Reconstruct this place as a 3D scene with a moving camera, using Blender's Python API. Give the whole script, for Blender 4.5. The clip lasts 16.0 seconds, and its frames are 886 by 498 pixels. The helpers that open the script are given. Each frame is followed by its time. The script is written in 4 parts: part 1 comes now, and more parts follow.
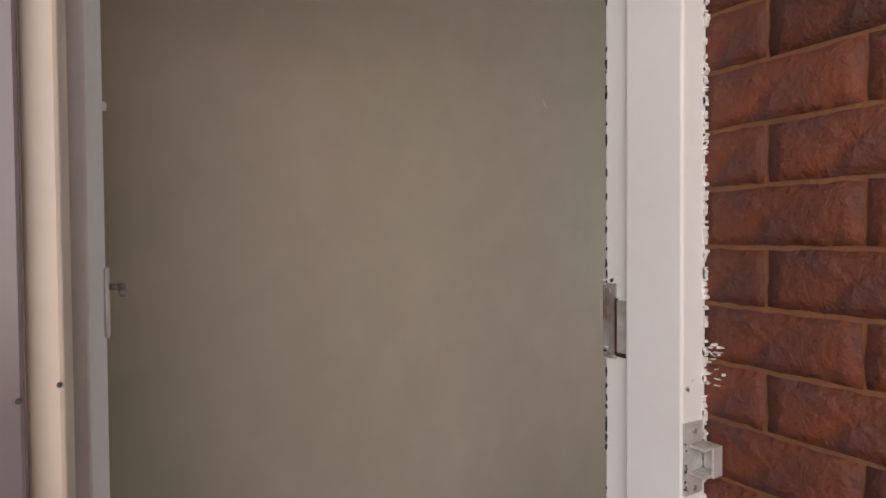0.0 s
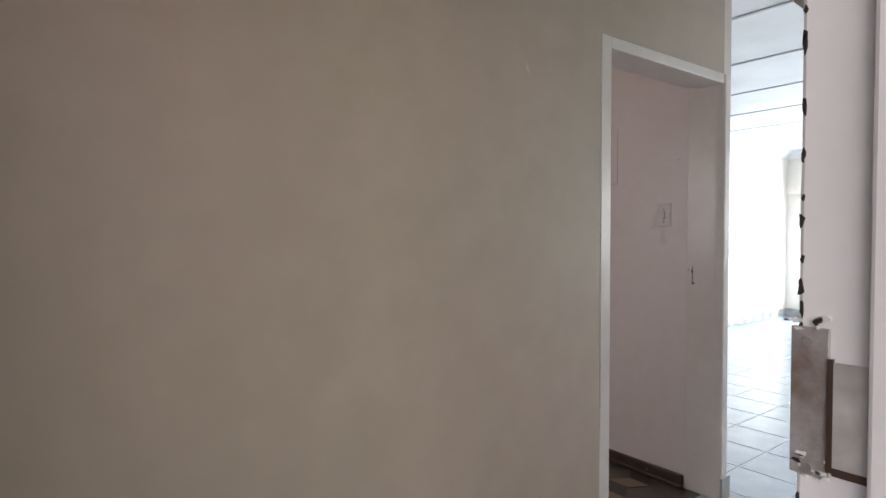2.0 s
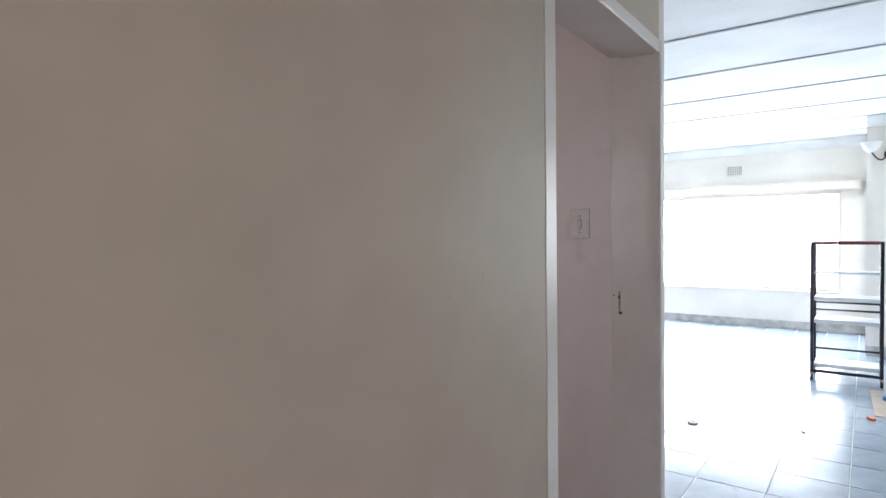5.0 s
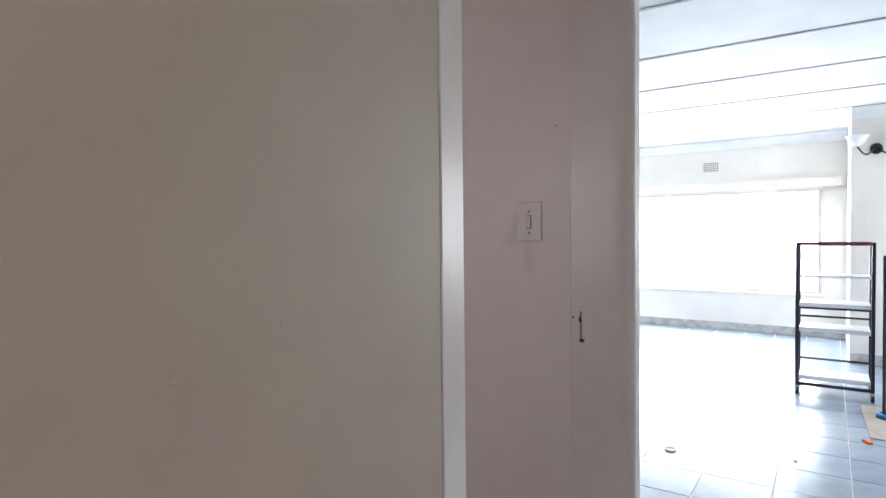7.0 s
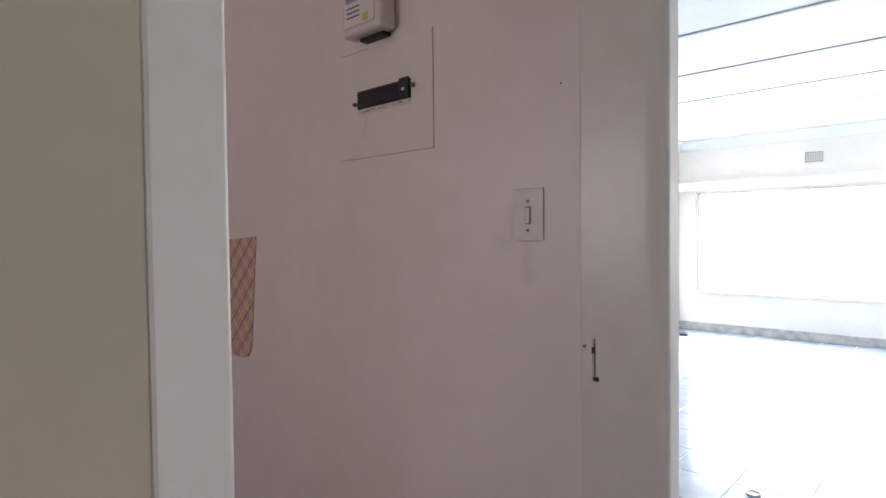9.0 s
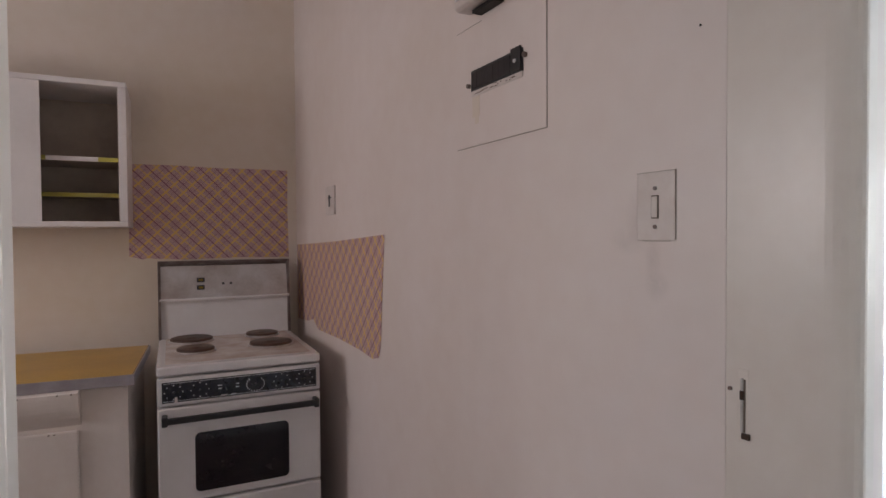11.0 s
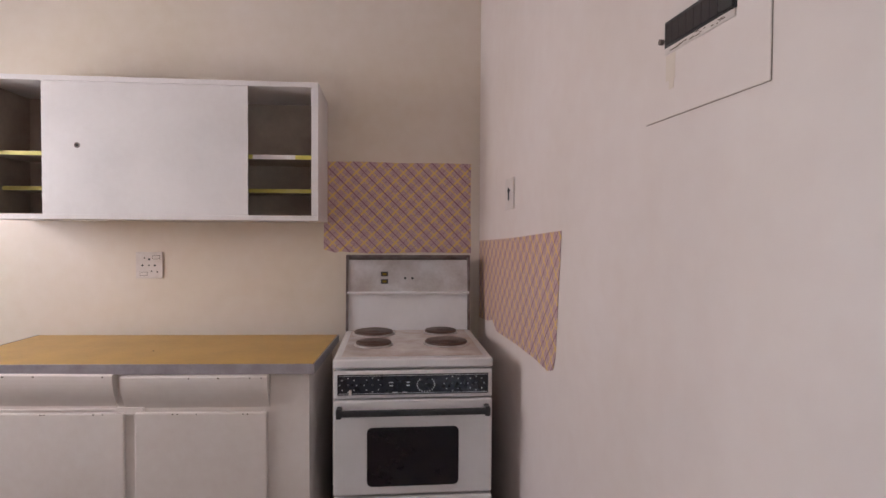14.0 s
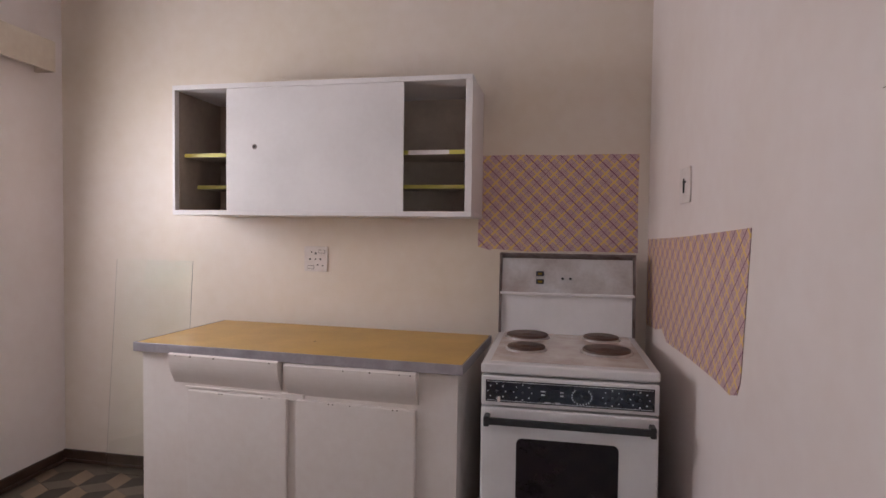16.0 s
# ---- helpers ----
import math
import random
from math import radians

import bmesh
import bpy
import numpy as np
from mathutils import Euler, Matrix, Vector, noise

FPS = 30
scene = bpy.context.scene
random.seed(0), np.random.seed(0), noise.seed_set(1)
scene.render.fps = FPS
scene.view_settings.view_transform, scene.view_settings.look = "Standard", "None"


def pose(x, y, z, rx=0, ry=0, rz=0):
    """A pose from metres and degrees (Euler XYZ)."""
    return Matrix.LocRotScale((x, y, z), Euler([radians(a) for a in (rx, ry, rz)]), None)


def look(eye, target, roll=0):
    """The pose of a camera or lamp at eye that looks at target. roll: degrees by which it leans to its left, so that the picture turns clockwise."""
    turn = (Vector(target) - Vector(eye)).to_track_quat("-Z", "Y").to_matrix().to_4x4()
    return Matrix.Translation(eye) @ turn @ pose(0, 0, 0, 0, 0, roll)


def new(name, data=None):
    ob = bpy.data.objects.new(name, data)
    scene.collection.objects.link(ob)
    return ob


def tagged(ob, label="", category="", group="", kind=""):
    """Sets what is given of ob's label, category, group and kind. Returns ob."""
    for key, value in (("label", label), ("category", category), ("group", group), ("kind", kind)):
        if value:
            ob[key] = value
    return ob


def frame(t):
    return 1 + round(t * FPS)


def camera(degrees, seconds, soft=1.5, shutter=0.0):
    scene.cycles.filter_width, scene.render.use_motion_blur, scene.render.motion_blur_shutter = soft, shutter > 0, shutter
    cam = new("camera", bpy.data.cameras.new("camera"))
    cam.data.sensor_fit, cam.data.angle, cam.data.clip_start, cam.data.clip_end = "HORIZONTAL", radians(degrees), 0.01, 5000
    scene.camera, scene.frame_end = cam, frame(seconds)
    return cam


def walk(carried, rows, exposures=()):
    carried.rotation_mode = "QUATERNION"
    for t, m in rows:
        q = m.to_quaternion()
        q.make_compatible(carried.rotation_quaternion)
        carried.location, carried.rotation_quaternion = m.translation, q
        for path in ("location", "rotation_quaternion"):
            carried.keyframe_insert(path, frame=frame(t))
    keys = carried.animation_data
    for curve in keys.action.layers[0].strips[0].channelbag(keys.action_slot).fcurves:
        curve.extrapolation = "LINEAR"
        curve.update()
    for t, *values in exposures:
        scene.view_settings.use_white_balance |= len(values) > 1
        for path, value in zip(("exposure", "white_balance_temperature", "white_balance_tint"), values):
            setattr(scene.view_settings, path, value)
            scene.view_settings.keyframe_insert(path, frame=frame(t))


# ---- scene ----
cam = camera(75.5, 16.0)
PATH = [
    (0, (-2.95, -1.9, 1.318), (-1.944, -0.172, 1.273), -0.4),
    (0.5, (-2.897, -1.781, 1.325), (-1.922, -0.036, 1.275), -0.5),
    (1, (-2.843, -1.644, 1.324), (-1.813, 0.069, 1.275), -0.6),
    (1.5, (-2.806, -1.506, 1.328), (-1.679, 0.146, 1.272), -0.1),
    (2, (-2.757, -1.392, 1.317), (-1.548, 0.201, 1.261), -0.1),
    (2.5, (-2.684, -1.243, 1.337), (-1.391, 0.281, 1.269), -0.2),
    (3, (-2.629, -1.093, 1.341), (-1.249, 0.354, 1.288), -0.6),
    (3.5, (-2.55, -0.976, 1.353), (-1.096, 0.397, 1.296), -0.4),
    (4, (-2.452, -0.832, 1.366), (-0.933, 0.468, 1.31), -0.5),
    (6.5, (-1.734, -0.479, 1.375), (-0.081, 0.644, 1.322), -0.6),
    (7, (-1.594, -0.45, 1.377), (0.061, 0.672, 1.321), -0.6),
    (7.5, (-1.431, -0.422, 1.375), (0.22, 0.705, 1.32), -0.5),
    (8, (-1.312, -0.432, 1.371), (0.317, 0.727, 1.317), -0.5),
    (10.5, (-0.838, -0.387, 1.365), (0.247, 1.292, 1.318), -0.6),
    (11, (-0.796, -0.375, 1.361), (0.167, 1.377, 1.315), -0.4),
    (11.5, (-0.764, -0.351, 1.359), (0.083, 1.461, 1.312), -0.3),
    (12, (-0.744, -0.318, 1.354), (-0.001, 1.538, 1.306), -0.2),
    (12.5, (-0.713, -0.28, 1.348), (-0.079, 1.616, 1.295), -0.1),
    (13, (-0.673, -0.241, 1.347), (-0.15, 1.688, 1.295), 0.0),
    (13.5, (-0.646, -0.214, 1.355), (-0.239, 1.743, 1.3), 0.1),
    (14, (-0.627, -0.196, 1.357), (-0.33, 1.781, 1.302), 0.3),
    (14.5, (-0.614, -0.161, 1.347), (-0.449, 1.832, 1.297), 0.4),
    (15, (-0.59, -0.117, 1.353), (-0.584, 1.883, 1.294), 0.5),
    (15.5, (-0.584, -0.081, 1.355), (-0.722, 1.913, 1.29), 0.6),
    (16, (-0.585, -0.052, 1.352), (-0.854, 1.929, 1.285), 0.7),
]
walk(cam, [(t, look(eye, target, roll)) for t, eye, target, roll in PATH],
     exposures=[(0, -0.03, 6950, 11), (2, 0.0, 6600, 10), (3.5, 0.0, 6300, 10), (8.2, 0.03, 6480, 13), (10.5, 0.36, 6550, 11), (12, 0.60, 6500, 10),
                (13, 0.90, 6400, 10), (14.3, 1.09, 6320, 9), (15, 1.07, 6300, 10), (16, 0.86, 6250, 10)])

# ---- world and light ----
world = bpy.data.worlds.new("world")
scene.world = world
world.use_nodes = True
wn = world.node_tree.nodes
sky = wn.new("ShaderNodeTexSky")
sky.sky_type = "NISHITA"
sky.sun_disc = False
sky.sun_elevation = radians(50)
sky.sun_rotation = radians(150)
wn["Background"].inputs[1].default_value = 0.12
world.node_tree.links.new(sky.outputs[0], wn["Background"].inputs[0])


def area(name, m, sx, sy, power, color):
    d = bpy.data.lights.new(name, "AREA")
    d.shape, d.size, d.size_y, d.energy, d.color = "RECTANGLE", sx, sy, power, color
    ob = new(name, d)
    ob.matrix_world = m
    return ob


sun = bpy.data.lights.new("sun", "SUN")
sun.energy, sun.angle, sun.color = 3.0, radians(0.5), (1, 0.95, 0.86)
new("sun", sun).matrix_world = look((6, -9, 14), (0, 0, 0))
# daylight in the openings: living room window, kitchen window, porch
area("living_window_light", look((7.02, 1.0, 1.2), (0, 1.0, 0.9)), 2.6, 1.3, 165, (0.78, 0.89, 1.0))
area("kitchen_window_light", look((-3.13, 1.66, 1.66), (-1.0, 1.54, 1.42)), 1.12, 0.70, 14.5, (1.0, 0.93, 0.945))
area("porch_light", look((-3.78, -3.4, 1.65), (-2.3, -1.0, 1.2)), 2.0, 1.8, 44, (1.0, 0.945, 0.93))
area("porch_side_light", look((-4.35, -2.45, 1.55), (0, 0.35, 1.3)), 1.3, 1.9, 7, (0.96, 0.95, 1.0))
area("entrance_opening_light", look((-2.61, -1.165, 1.05), (-2.5, 0.0, 1.05)), 0.74, 1.9, 0.8, (0.97, 0.94, 0.95))
# fill lamp added at an unseen side opening to overexpose the living room
area("living_side_fill_light", look((4.0, -2.9, 1.5), (3.6, 2.0, 1.0)), 2.2, 1.3, 62, (0.86, 0.94, 1.0))

# ---- materials ----


def mat(name, color, rough=0.5, metal=0.0, color2=None, scale=6.0, fine=60.0, bump=0.1, spots=None, spot_scale=30.0,
        spot_level=0.68, random_amount=0.0, rough2=None, transmission=0.0, detail=5.0, depth=0.004):
    """Base colour varied at two scales, with fine relief; spots are stains or chips of another colour."""
    m = bpy.data.materials.new(name)
    m.use_nodes = True
    n, li = m.node_tree.nodes, m.node_tree.links
    b = n["Principled BSDF"]
    b.inputs["Metallic"].default_value = metal
    b.inputs["Roughness"].default_value = rough
    b.inputs["Transmission Weight"].default_value = transmission
    co = n.new("ShaderNodeTexCoord")
    n1 = n.new("ShaderNodeTexNoise")
    n1.inputs["Scale"].default_value, n1.inputs["Detail"].default_value = scale, detail
    li.new(co.outputs["Object"], n1.inputs["Vector"])
    n2 = n.new("ShaderNodeTexNoise")
    n2.inputs["Scale"].default_value, n2.inputs["Detail"].default_value = fine, 4
    li.new(co.outputs["Object"], n2.inputs["Vector"])
    c2 = color2 or tuple(c * 0.86 for c in color)
    mix = n.new("ShaderNodeMix")
    mix.data_type = "RGBA"
    mix.inputs[6].default_value, mix.inputs[7].default_value = (*color, 1), (*c2, 1)
    ramp = n.new("ShaderNodeMapRange")
    ramp.inputs["From Min"].default_value, ramp.inputs["From Max"].default_value = 0.35, 0.7
    li.new(n1.outputs["Fac"], ramp.inputs["Value"])
    li.new(ramp.outputs["Result"], mix.inputs[0])
    col = mix.outputs[2]
    grain = n.new("ShaderNodeMix")
    grain.data_type, grain.blend_type = "RGBA", "OVERLAY"
    grain.inputs[0].default_value = 0.12
    li.new(col, grain.inputs[6])
    li.new(n2.outputs["Fac"], grain.inputs[7])
    col = grain.outputs[2]
    if spots:
        n3 = n.new("ShaderNodeTexNoise")
        n3.inputs["Scale"].default_value, n3.inputs["Detail"].default_value = spot_scale, 6
        li.new(co.outputs["Object"], n3.inputs["Vector"])
        r3 = n.new("ShaderNodeMapRange")
        r3.inputs["From Min"].default_value, r3.inputs["From Max"].default_value = spot_level, spot_level + 0.05
        li.new(n3.outputs["Fac"], r3.inputs["Value"])
        m3 = n.new("ShaderNodeMix")
        m3.data_type = "RGBA"
        m3.inputs[7].default_value = (*spots, 1)
        li.new(r3.outputs["Result"], m3.inputs[0])
        li.new(col, m3.inputs[6])
        col = m3.outputs[2]
    if random_amount:
        info = n.new("ShaderNodeObjectInfo")
        hs = n.new("ShaderNodeHueSaturation")
        rr = n.new("ShaderNodeMapRange")
        rr.inputs["To Min"].default_value, rr.inputs["To Max"].default_value = 1 - random_amount, 1 + random_amount
        li.new(info.outputs["Random"], rr.inputs["Value"])
        li.new(rr.outputs["Result"], hs.inputs["Value"])
        li.new(col, hs.inputs["Color"])
        col = hs.outputs["Color"]
    li.new(col, b.inputs["Base Color"])
    if rough2 is not None:
        rm = n.new("ShaderNodeMapRange")
        rm.inputs["To Min"].default_value, rm.inputs["To Max"].default_value = rough, rough2
        li.new(n1.outputs["Fac"], rm.inputs["Value"])
        li.new(rm.outputs["Result"], b.inputs["Roughness"])
    if bump:
        bp = n.new("ShaderNodeBump")
        bp.inputs["Strength"].default_value, bp.inputs["Distance"].default_value = bump, depth
        ad = n.new("ShaderNodeMath")
        ad.operation = "ADD"
        li.new(n1.outputs["Fac"], ad.inputs[0])
        li.new(n2.outputs["Fac"], ad.inputs[1])
        li.new(ad.outputs[0], bp.inputs["Height"])
        li.new(bp.outputs["Normal"], b.inputs["Normal"])
    return m


def plaid(name):
    """Adhesive shelf paper: diagonal tartan of purple and yellow lines on dusty pink."""
    m = bpy.data.materials.new(name)
    m.use_nodes = True
    n, li = m.node_tree.nodes, m.node_tree.links
    b = n["Principled BSDF"]
    b.inputs["Roughness"].default_value = 0.42
    co = n.new("ShaderNodeTexCoord")
    sep = n.new("ShaderNodeSeparateXYZ")
    li.new(co.outputs["Object"], sep.inputs[0])

    def math(op, a, c=None, c2=None):
        k = n.new("ShaderNodeMath")
        k.operation = op
        for i, v in enumerate((a, c, c2)):
            if v is None:
                continue
            if isinstance(v, (int, float)):
                k.inputs[i].default_value = v
            else:
                li.new(v, k.inputs[i])
        return k.outputs[0]

    col = None
    u = math("ADD", sep.outputs[0], sep.outputs[1])
    d1 = math("ADD", math("MULTIPLY", u, 0.707), math("MULTIPLY", sep.outputs[2], 0.707))
    d2 = math("SUBTRACT", math("MULTIPLY", u, 0.707), math("MULTIPLY", sep.outputs[2], 0.707))
    base = n.new("ShaderNodeRGB")
    base.outputs[0].default_value = (0.64, 0.465, 0.44, 1)
    col = base.outputs[0]
    yellow, purple, mauve = (0.78, 0.53, 0.13), (0.20, 0.05, 0.13), (0.36, 0.16, 0.22)
    stripes = [(d, o, 0.0019, mauve, 0.50) for o in (0.16, 0.27, 0.38, 0.62, 0.73, 0.84) for d in (d1, d2)]
    stripes += [(d1, 0.0, 0.0058, yellow, 0.68), (d2, 0.0, 0.0070, yellow, 0.92), (d1, 0.5, 0.0038, purple, 0.92), (d2, 0.5, 0.0028, purple, 0.60)]
    period = 0.056
    for d, off, w, c, a in stripes:
        f = math("FRACT", math("ADD", math("MULTIPLY", d, 1 / period), 0.5 - off))
        hit = math("LESS_THAN", math("ABSOLUTE", math("SUBTRACT", f, 0.5)), w / period / 1.6)
        mx = n.new("ShaderNodeMix")
        mx.data_type = "RGBA"
        mx.inputs[7].default_value = (*c, 1)
        li.new(math("MULTIPLY", hit, a), mx.inputs[0])
        li.new(col, mx.inputs[6])
        col = mx.outputs[2]
    li.new(col, b.inputs["Base Color"])
    return m


def uneven(m, vec, strength, depth):
    """Broad unevenness of hand-trowelled plaster, drawn out along the wall's height."""
    n, li = m.node_tree.nodes, m.node_tree.links
    co, mp, no, bp = (n.new("ShaderNode" + k) for k in ("TexCoord", "Mapping", "TexNoise", "Bump"))
    mp.inputs["Scale"].default_value = vec
    no.inputs["Scale"].default_value, no.inputs["Detail"].default_value = 1.0, 2.0
    bp.inputs["Strength"].default_value, bp.inputs["Distance"].default_value = strength, depth
    li.new(co.outputs["Object"], mp.inputs["Vector"])
    li.new(mp.outputs["Vector"], no.inputs["Vector"])
    li.new(no.outputs["Fac"], bp.inputs["Height"])
    b = n["Principled BSDF"]
    if b.inputs["Normal"].is_linked:
        li.new(b.inputs["Normal"].links[0].from_socket, bp.inputs["Normal"])
    li.new(bp.outputs["Normal"], b.inputs["Normal"])
    return m


M_wall = mat("passage_gloss_paint", (0.560, 0.445, 0.370), 0.42, color2=(0.455, 0.400, 0.305), scale=0.9, fine=7, bump=0.05, rough2=0.58)
uneven(M_wall, (1.5, 1.5, 0.6), 0.35, 0.05)
M_kwall = mat("kitchen_wall_paint", (0.80, 0.713, 0.685), 0.42, color2=(0.755, 0.662, 0.615), scale=1.5, fine=14, bump=0.08)
# back wall creamier than the side wall: its warmer light is in the colour
M_kback = mat("kitchen_back_wall_warmed_paint", (0.76, 0.67, 0.60), 0.45, color2=(0.70, 0.60, 0.48), scale=1.1, fine=14, bump=0.08)
M_lwall = mat("living_wall_paint", (0.80, 0.76, 0.70), 0.6, scale=1.5, fine=30, bump=0.06)
M_trim = mat("white_gloss_trim", (0.78, 0.715, 0.665), 0.3, color2=(0.72, 0.65, 0.60), scale=4, fine=25, bump=0.06)
M_chip = mat("chipped_white_trim", (0.85, 0.815, 0.83), 0.35, color2=(0.81, 0.77, 0.775), scale=4, fine=40, bump=0.1,
             spots=(0.08, 0.06, 0.05), spot_scale=22, spot_level=0.73)
M_flake = mat("paint_flake", (0.82, 0.78, 0.75), 0.5, bump=0.3)
M_ceiling = mat("ceiling_board_white", (0.82, 0.83, 0.84), 0.7, scale=2, fine=30, bump=0.03)
M_strip = mat("ceiling_strip_grey", (0.42, 0.43, 0.45), 0.6, bump=0.03)
M_brick = mat("face_brick", (0.155, 0.036, 0.013), 0.72, color2=(0.085, 0.030, 0.026), scale=16, fine=55, bump=1.0, random_amount=0.38, detail=8.0, depth=0.008)
M_mortar = mat("mortar", (0.20, 0.078, 0.034), 0.85, color2=(0.15, 0.062, 0.03), scale=14, fine=120, bump=0.5)
M_tile = mat("floor_tile", (0.34, 0.40, 0.48), 0.12, color2=(0.26, 0.305, 0.375), scale=5, fine=16, bump=0.04, random_amount=0.05, rough2=0.25)
M_grout = mat("tile_grout", (0.66, 0.67, 0.68), 0.8, scale=8, fine=60)
M_skirt = mat("tile_skirting", (0.52, 0.51, 0.50), 0.35, color2=(0.27, 0.265, 0.26), scale=9, fine=40, bump=0.05)
M_base = mat("dark_stained_skirting", (0.045, 0.024, 0.016), 0.28, color2=(0.075, 0.042, 0.028), scale=8, fine=60, bump=0.2,
             spots=(0.35, 0.28, 0.22), spot_scale=26, spot_level=0.72)
M_v1 = mat("vinyl_dark", (0.045, 0.032, 0.025), 0.35, scale=9, fine=50, bump=0.05, random_amount=0.15)
M_v2 = mat("vinyl_tan", (0.22, 0.16, 0.105), 0.35, scale=9, fine=50, bump=0.05, random_amount=0.15)
M_v3 = mat("vinyl_grey", (0.12, 0.095, 0.072), 0.35, scale=9, fine=50, bump=0.05, random_amount=0.15)
M_enamel = mat("white_enamel", (0.76, 0.74, 0.75), 0.2, color2=(0.70, 0.67, 0.67), scale=5, fine=40, bump=0.02,
               spots=(0.42, 0.33, 0.26), spot_scale=18, spot_level=0.76)
M_hob = mat("stained_enamel", (0.70, 0.62, 0.58), 0.22, color2=(0.50, 0.40, 0.34), scale=9, fine=60, bump=0.03)
M_plate = mat("rusty_hotplate", (0.10, 0.050, 0.035), 0.5, color2=(0.055, 0.030, 0.022), scale=22, fine=120, bump=0.3)
M_steel = mat("brushed_steel", (0.56, 0.54, 0.55), 0.34, 0.7, color2=(0.36, 0.30, 0.28), scale=7, fine=80, bump=0.05)
M_black = mat("black_plastic", (0.018, 0.017, 0.020), 0.32, bump=0.04)
M_panel = mat("control_glass", (0.012, 0.012, 0.020), 0.12, bump=0.0)
M_oven = mat("oven_glass", (0.012, 0.010, 0.014), 0.06, color2=(0.02, 0.012, 0.016), scale=4, bump=0.0)
M_print = mat("white_print", (0.62, 0.62, 0.64), 0.5, bump=0)
M_amber = mat("amber_lens", (0.22, 0.15, 0.02), 0.25, bump=0)
M_formica = mat("ochre_laminate", (0.53, 0.315, 0.065), 0.38, color2=(0.45, 0.26, 0.052), scale=6, fine=90, bump=0.03,
                spots=(0.62, 0.50, 0.30), spot_scale=11, spot_level=0.78)
M_alu = mat("dull_edge_trim", (0.43, 0.41, 0.44), 0.35, 0.5, color2=(0.34, 0.31, 0.33), scale=12, fine=70, bump=0.1)
M_cab = mat("cream_cabinet_paint", (0.76, 0.69, 0.65), 0.4, color2=(0.71, 0.635, 0.585), scale=3, fine=30, bump=0.08,
            spots=(0.22, 0.13, 0.08), spot_scale=34, spot_level=0.78)
M_cabw = mat("white_cupboard_paint", (0.80, 0.755, 0.75), 0.38, scale=2.5, fine=40, bump=0.05)
M_in = mat("cupboard_inside", (0.50, 0.42, 0.35), 0.6, color2=(0.35, 0.275, 0.22), scale=4, fine=40, bump=0.06)
M_yellow = mat("yellow_edging", (0.56, 0.50, 0.06), 0.4, color2=(0.62, 0.58, 0.20), scale=6, bump=0.05)
M_plastic = mat("cream_plastic", (0.73, 0.66, 0.63), 0.35, color2=(0.66, 0.58, 0.54), scale=20, bump=0.03)
M_hole = mat("socket_hole", (0.02, 0.018, 0.016), 0.6, bump=0)
# shade in the gaps round switch plate and fuse board, as a colour
M_gap = mat("gap_shade", (0.34, 0.275, 0.23), 0.7, scale=40, bump=0.05)
M_grime = mat("grime", (0.20, 0.155, 0.12), 0.7, scale=40, bump=0.1)
M_rust = mat("rusty_metal", (0.27, 0.25, 0.25), 0.45, 0.6, color2=(0.14, 0.075, 0.05), scale=22, fine=90, bump=0.3)
M_worn = mat("scraped_steel", (0.46, 0.43, 0.43), 0.42, 0.35, color2=(0.22, 0.16, 0.13), scale=26, fine=110, bump=0.35, spots=(0.10, 0.07, 0.055), spot_scale=40, spot_level=0.70)
M_sootsteel = mat("sooty_steel", (0.20, 0.165, 0.16), 0.45, 0.4, color2=(0.10, 0.065, 0.055), scale=14, fine=70, bump=0.15)
M_zinc = mat("painted_zinc", (0.66, 0.63, 0.61), 0.4, 0.3, color2=(0.46, 0.42, 0.40), scale=25, fine=90, bump=0.2)
M_rack = mat("purple_black_steel", (0.028, 0.024, 0.040), 0.35, 0.3, bump=0.05)
M_rackred = mat("dark_red_rail", (0.16, 0.02, 0.025), 0.4, bump=0.05)
M_shelf = mat("white_rack_shelf", (0.80, 0.82, 0.83), 0.4, bump=0.03)
M_wood = mat("pelmet_wood_paint", (0.66, 0.57, 0.47), 0.45, color2=(0.57, 0.47, 0.37), scale=3, fine=30, bump=0.08)
M_door = mat("door_paint", (0.55, 0.52, 0.53), 0.3, color2=(0.49, 0.46, 0.465), scale=3, fine=30, bump=0.05)
M_jambout = mat("weathered_frame", (0.56, 0.47, 0.40), 0.4, color2=(0.48, 0.40, 0.335), scale=5, fine=40, bump=0.08,
                spots=(0.16, 0.09, 0.06), spot_scale=13, spot_level=0.76)
M_strip_violet = mat("violet_grey_gloss", (0.15, 0.12, 0.145), 0.25, color2=(0.12, 0.08, 0.08), scale=3, fine=30, bump=0.04)
M_iron = mat("wrought_iron", (0.03, 0.027, 0.025), 0.5, 0.4, bump=0.1)
M_opal = mat("opal_glass", (0.85, 0.85, 0.83), 0.25, bump=0)
M_orange = mat("orange_plastic", (0.75, 0.16, 0.02), 0.4, bump=0)
M_blue = mat("blue_tape", (0.03, 0.22, 0.50), 0.35, bump=0)
M_card = mat("cardboard", (0.42, 0.35, 0.29), 0.8, scale=10, bump=0.1)
M_ground = mat("dry_lawn", (0.16, 0.15, 0.07), 0.95, color2=(0.11, 0.12, 0.045), scale=2, fine=40, bump=0.3)
M_plaid = plaid("tartan_shelf_paper")
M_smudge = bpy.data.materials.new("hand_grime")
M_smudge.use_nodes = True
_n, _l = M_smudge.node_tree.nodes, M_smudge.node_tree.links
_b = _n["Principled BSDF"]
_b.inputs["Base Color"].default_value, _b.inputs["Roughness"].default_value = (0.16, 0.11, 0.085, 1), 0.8
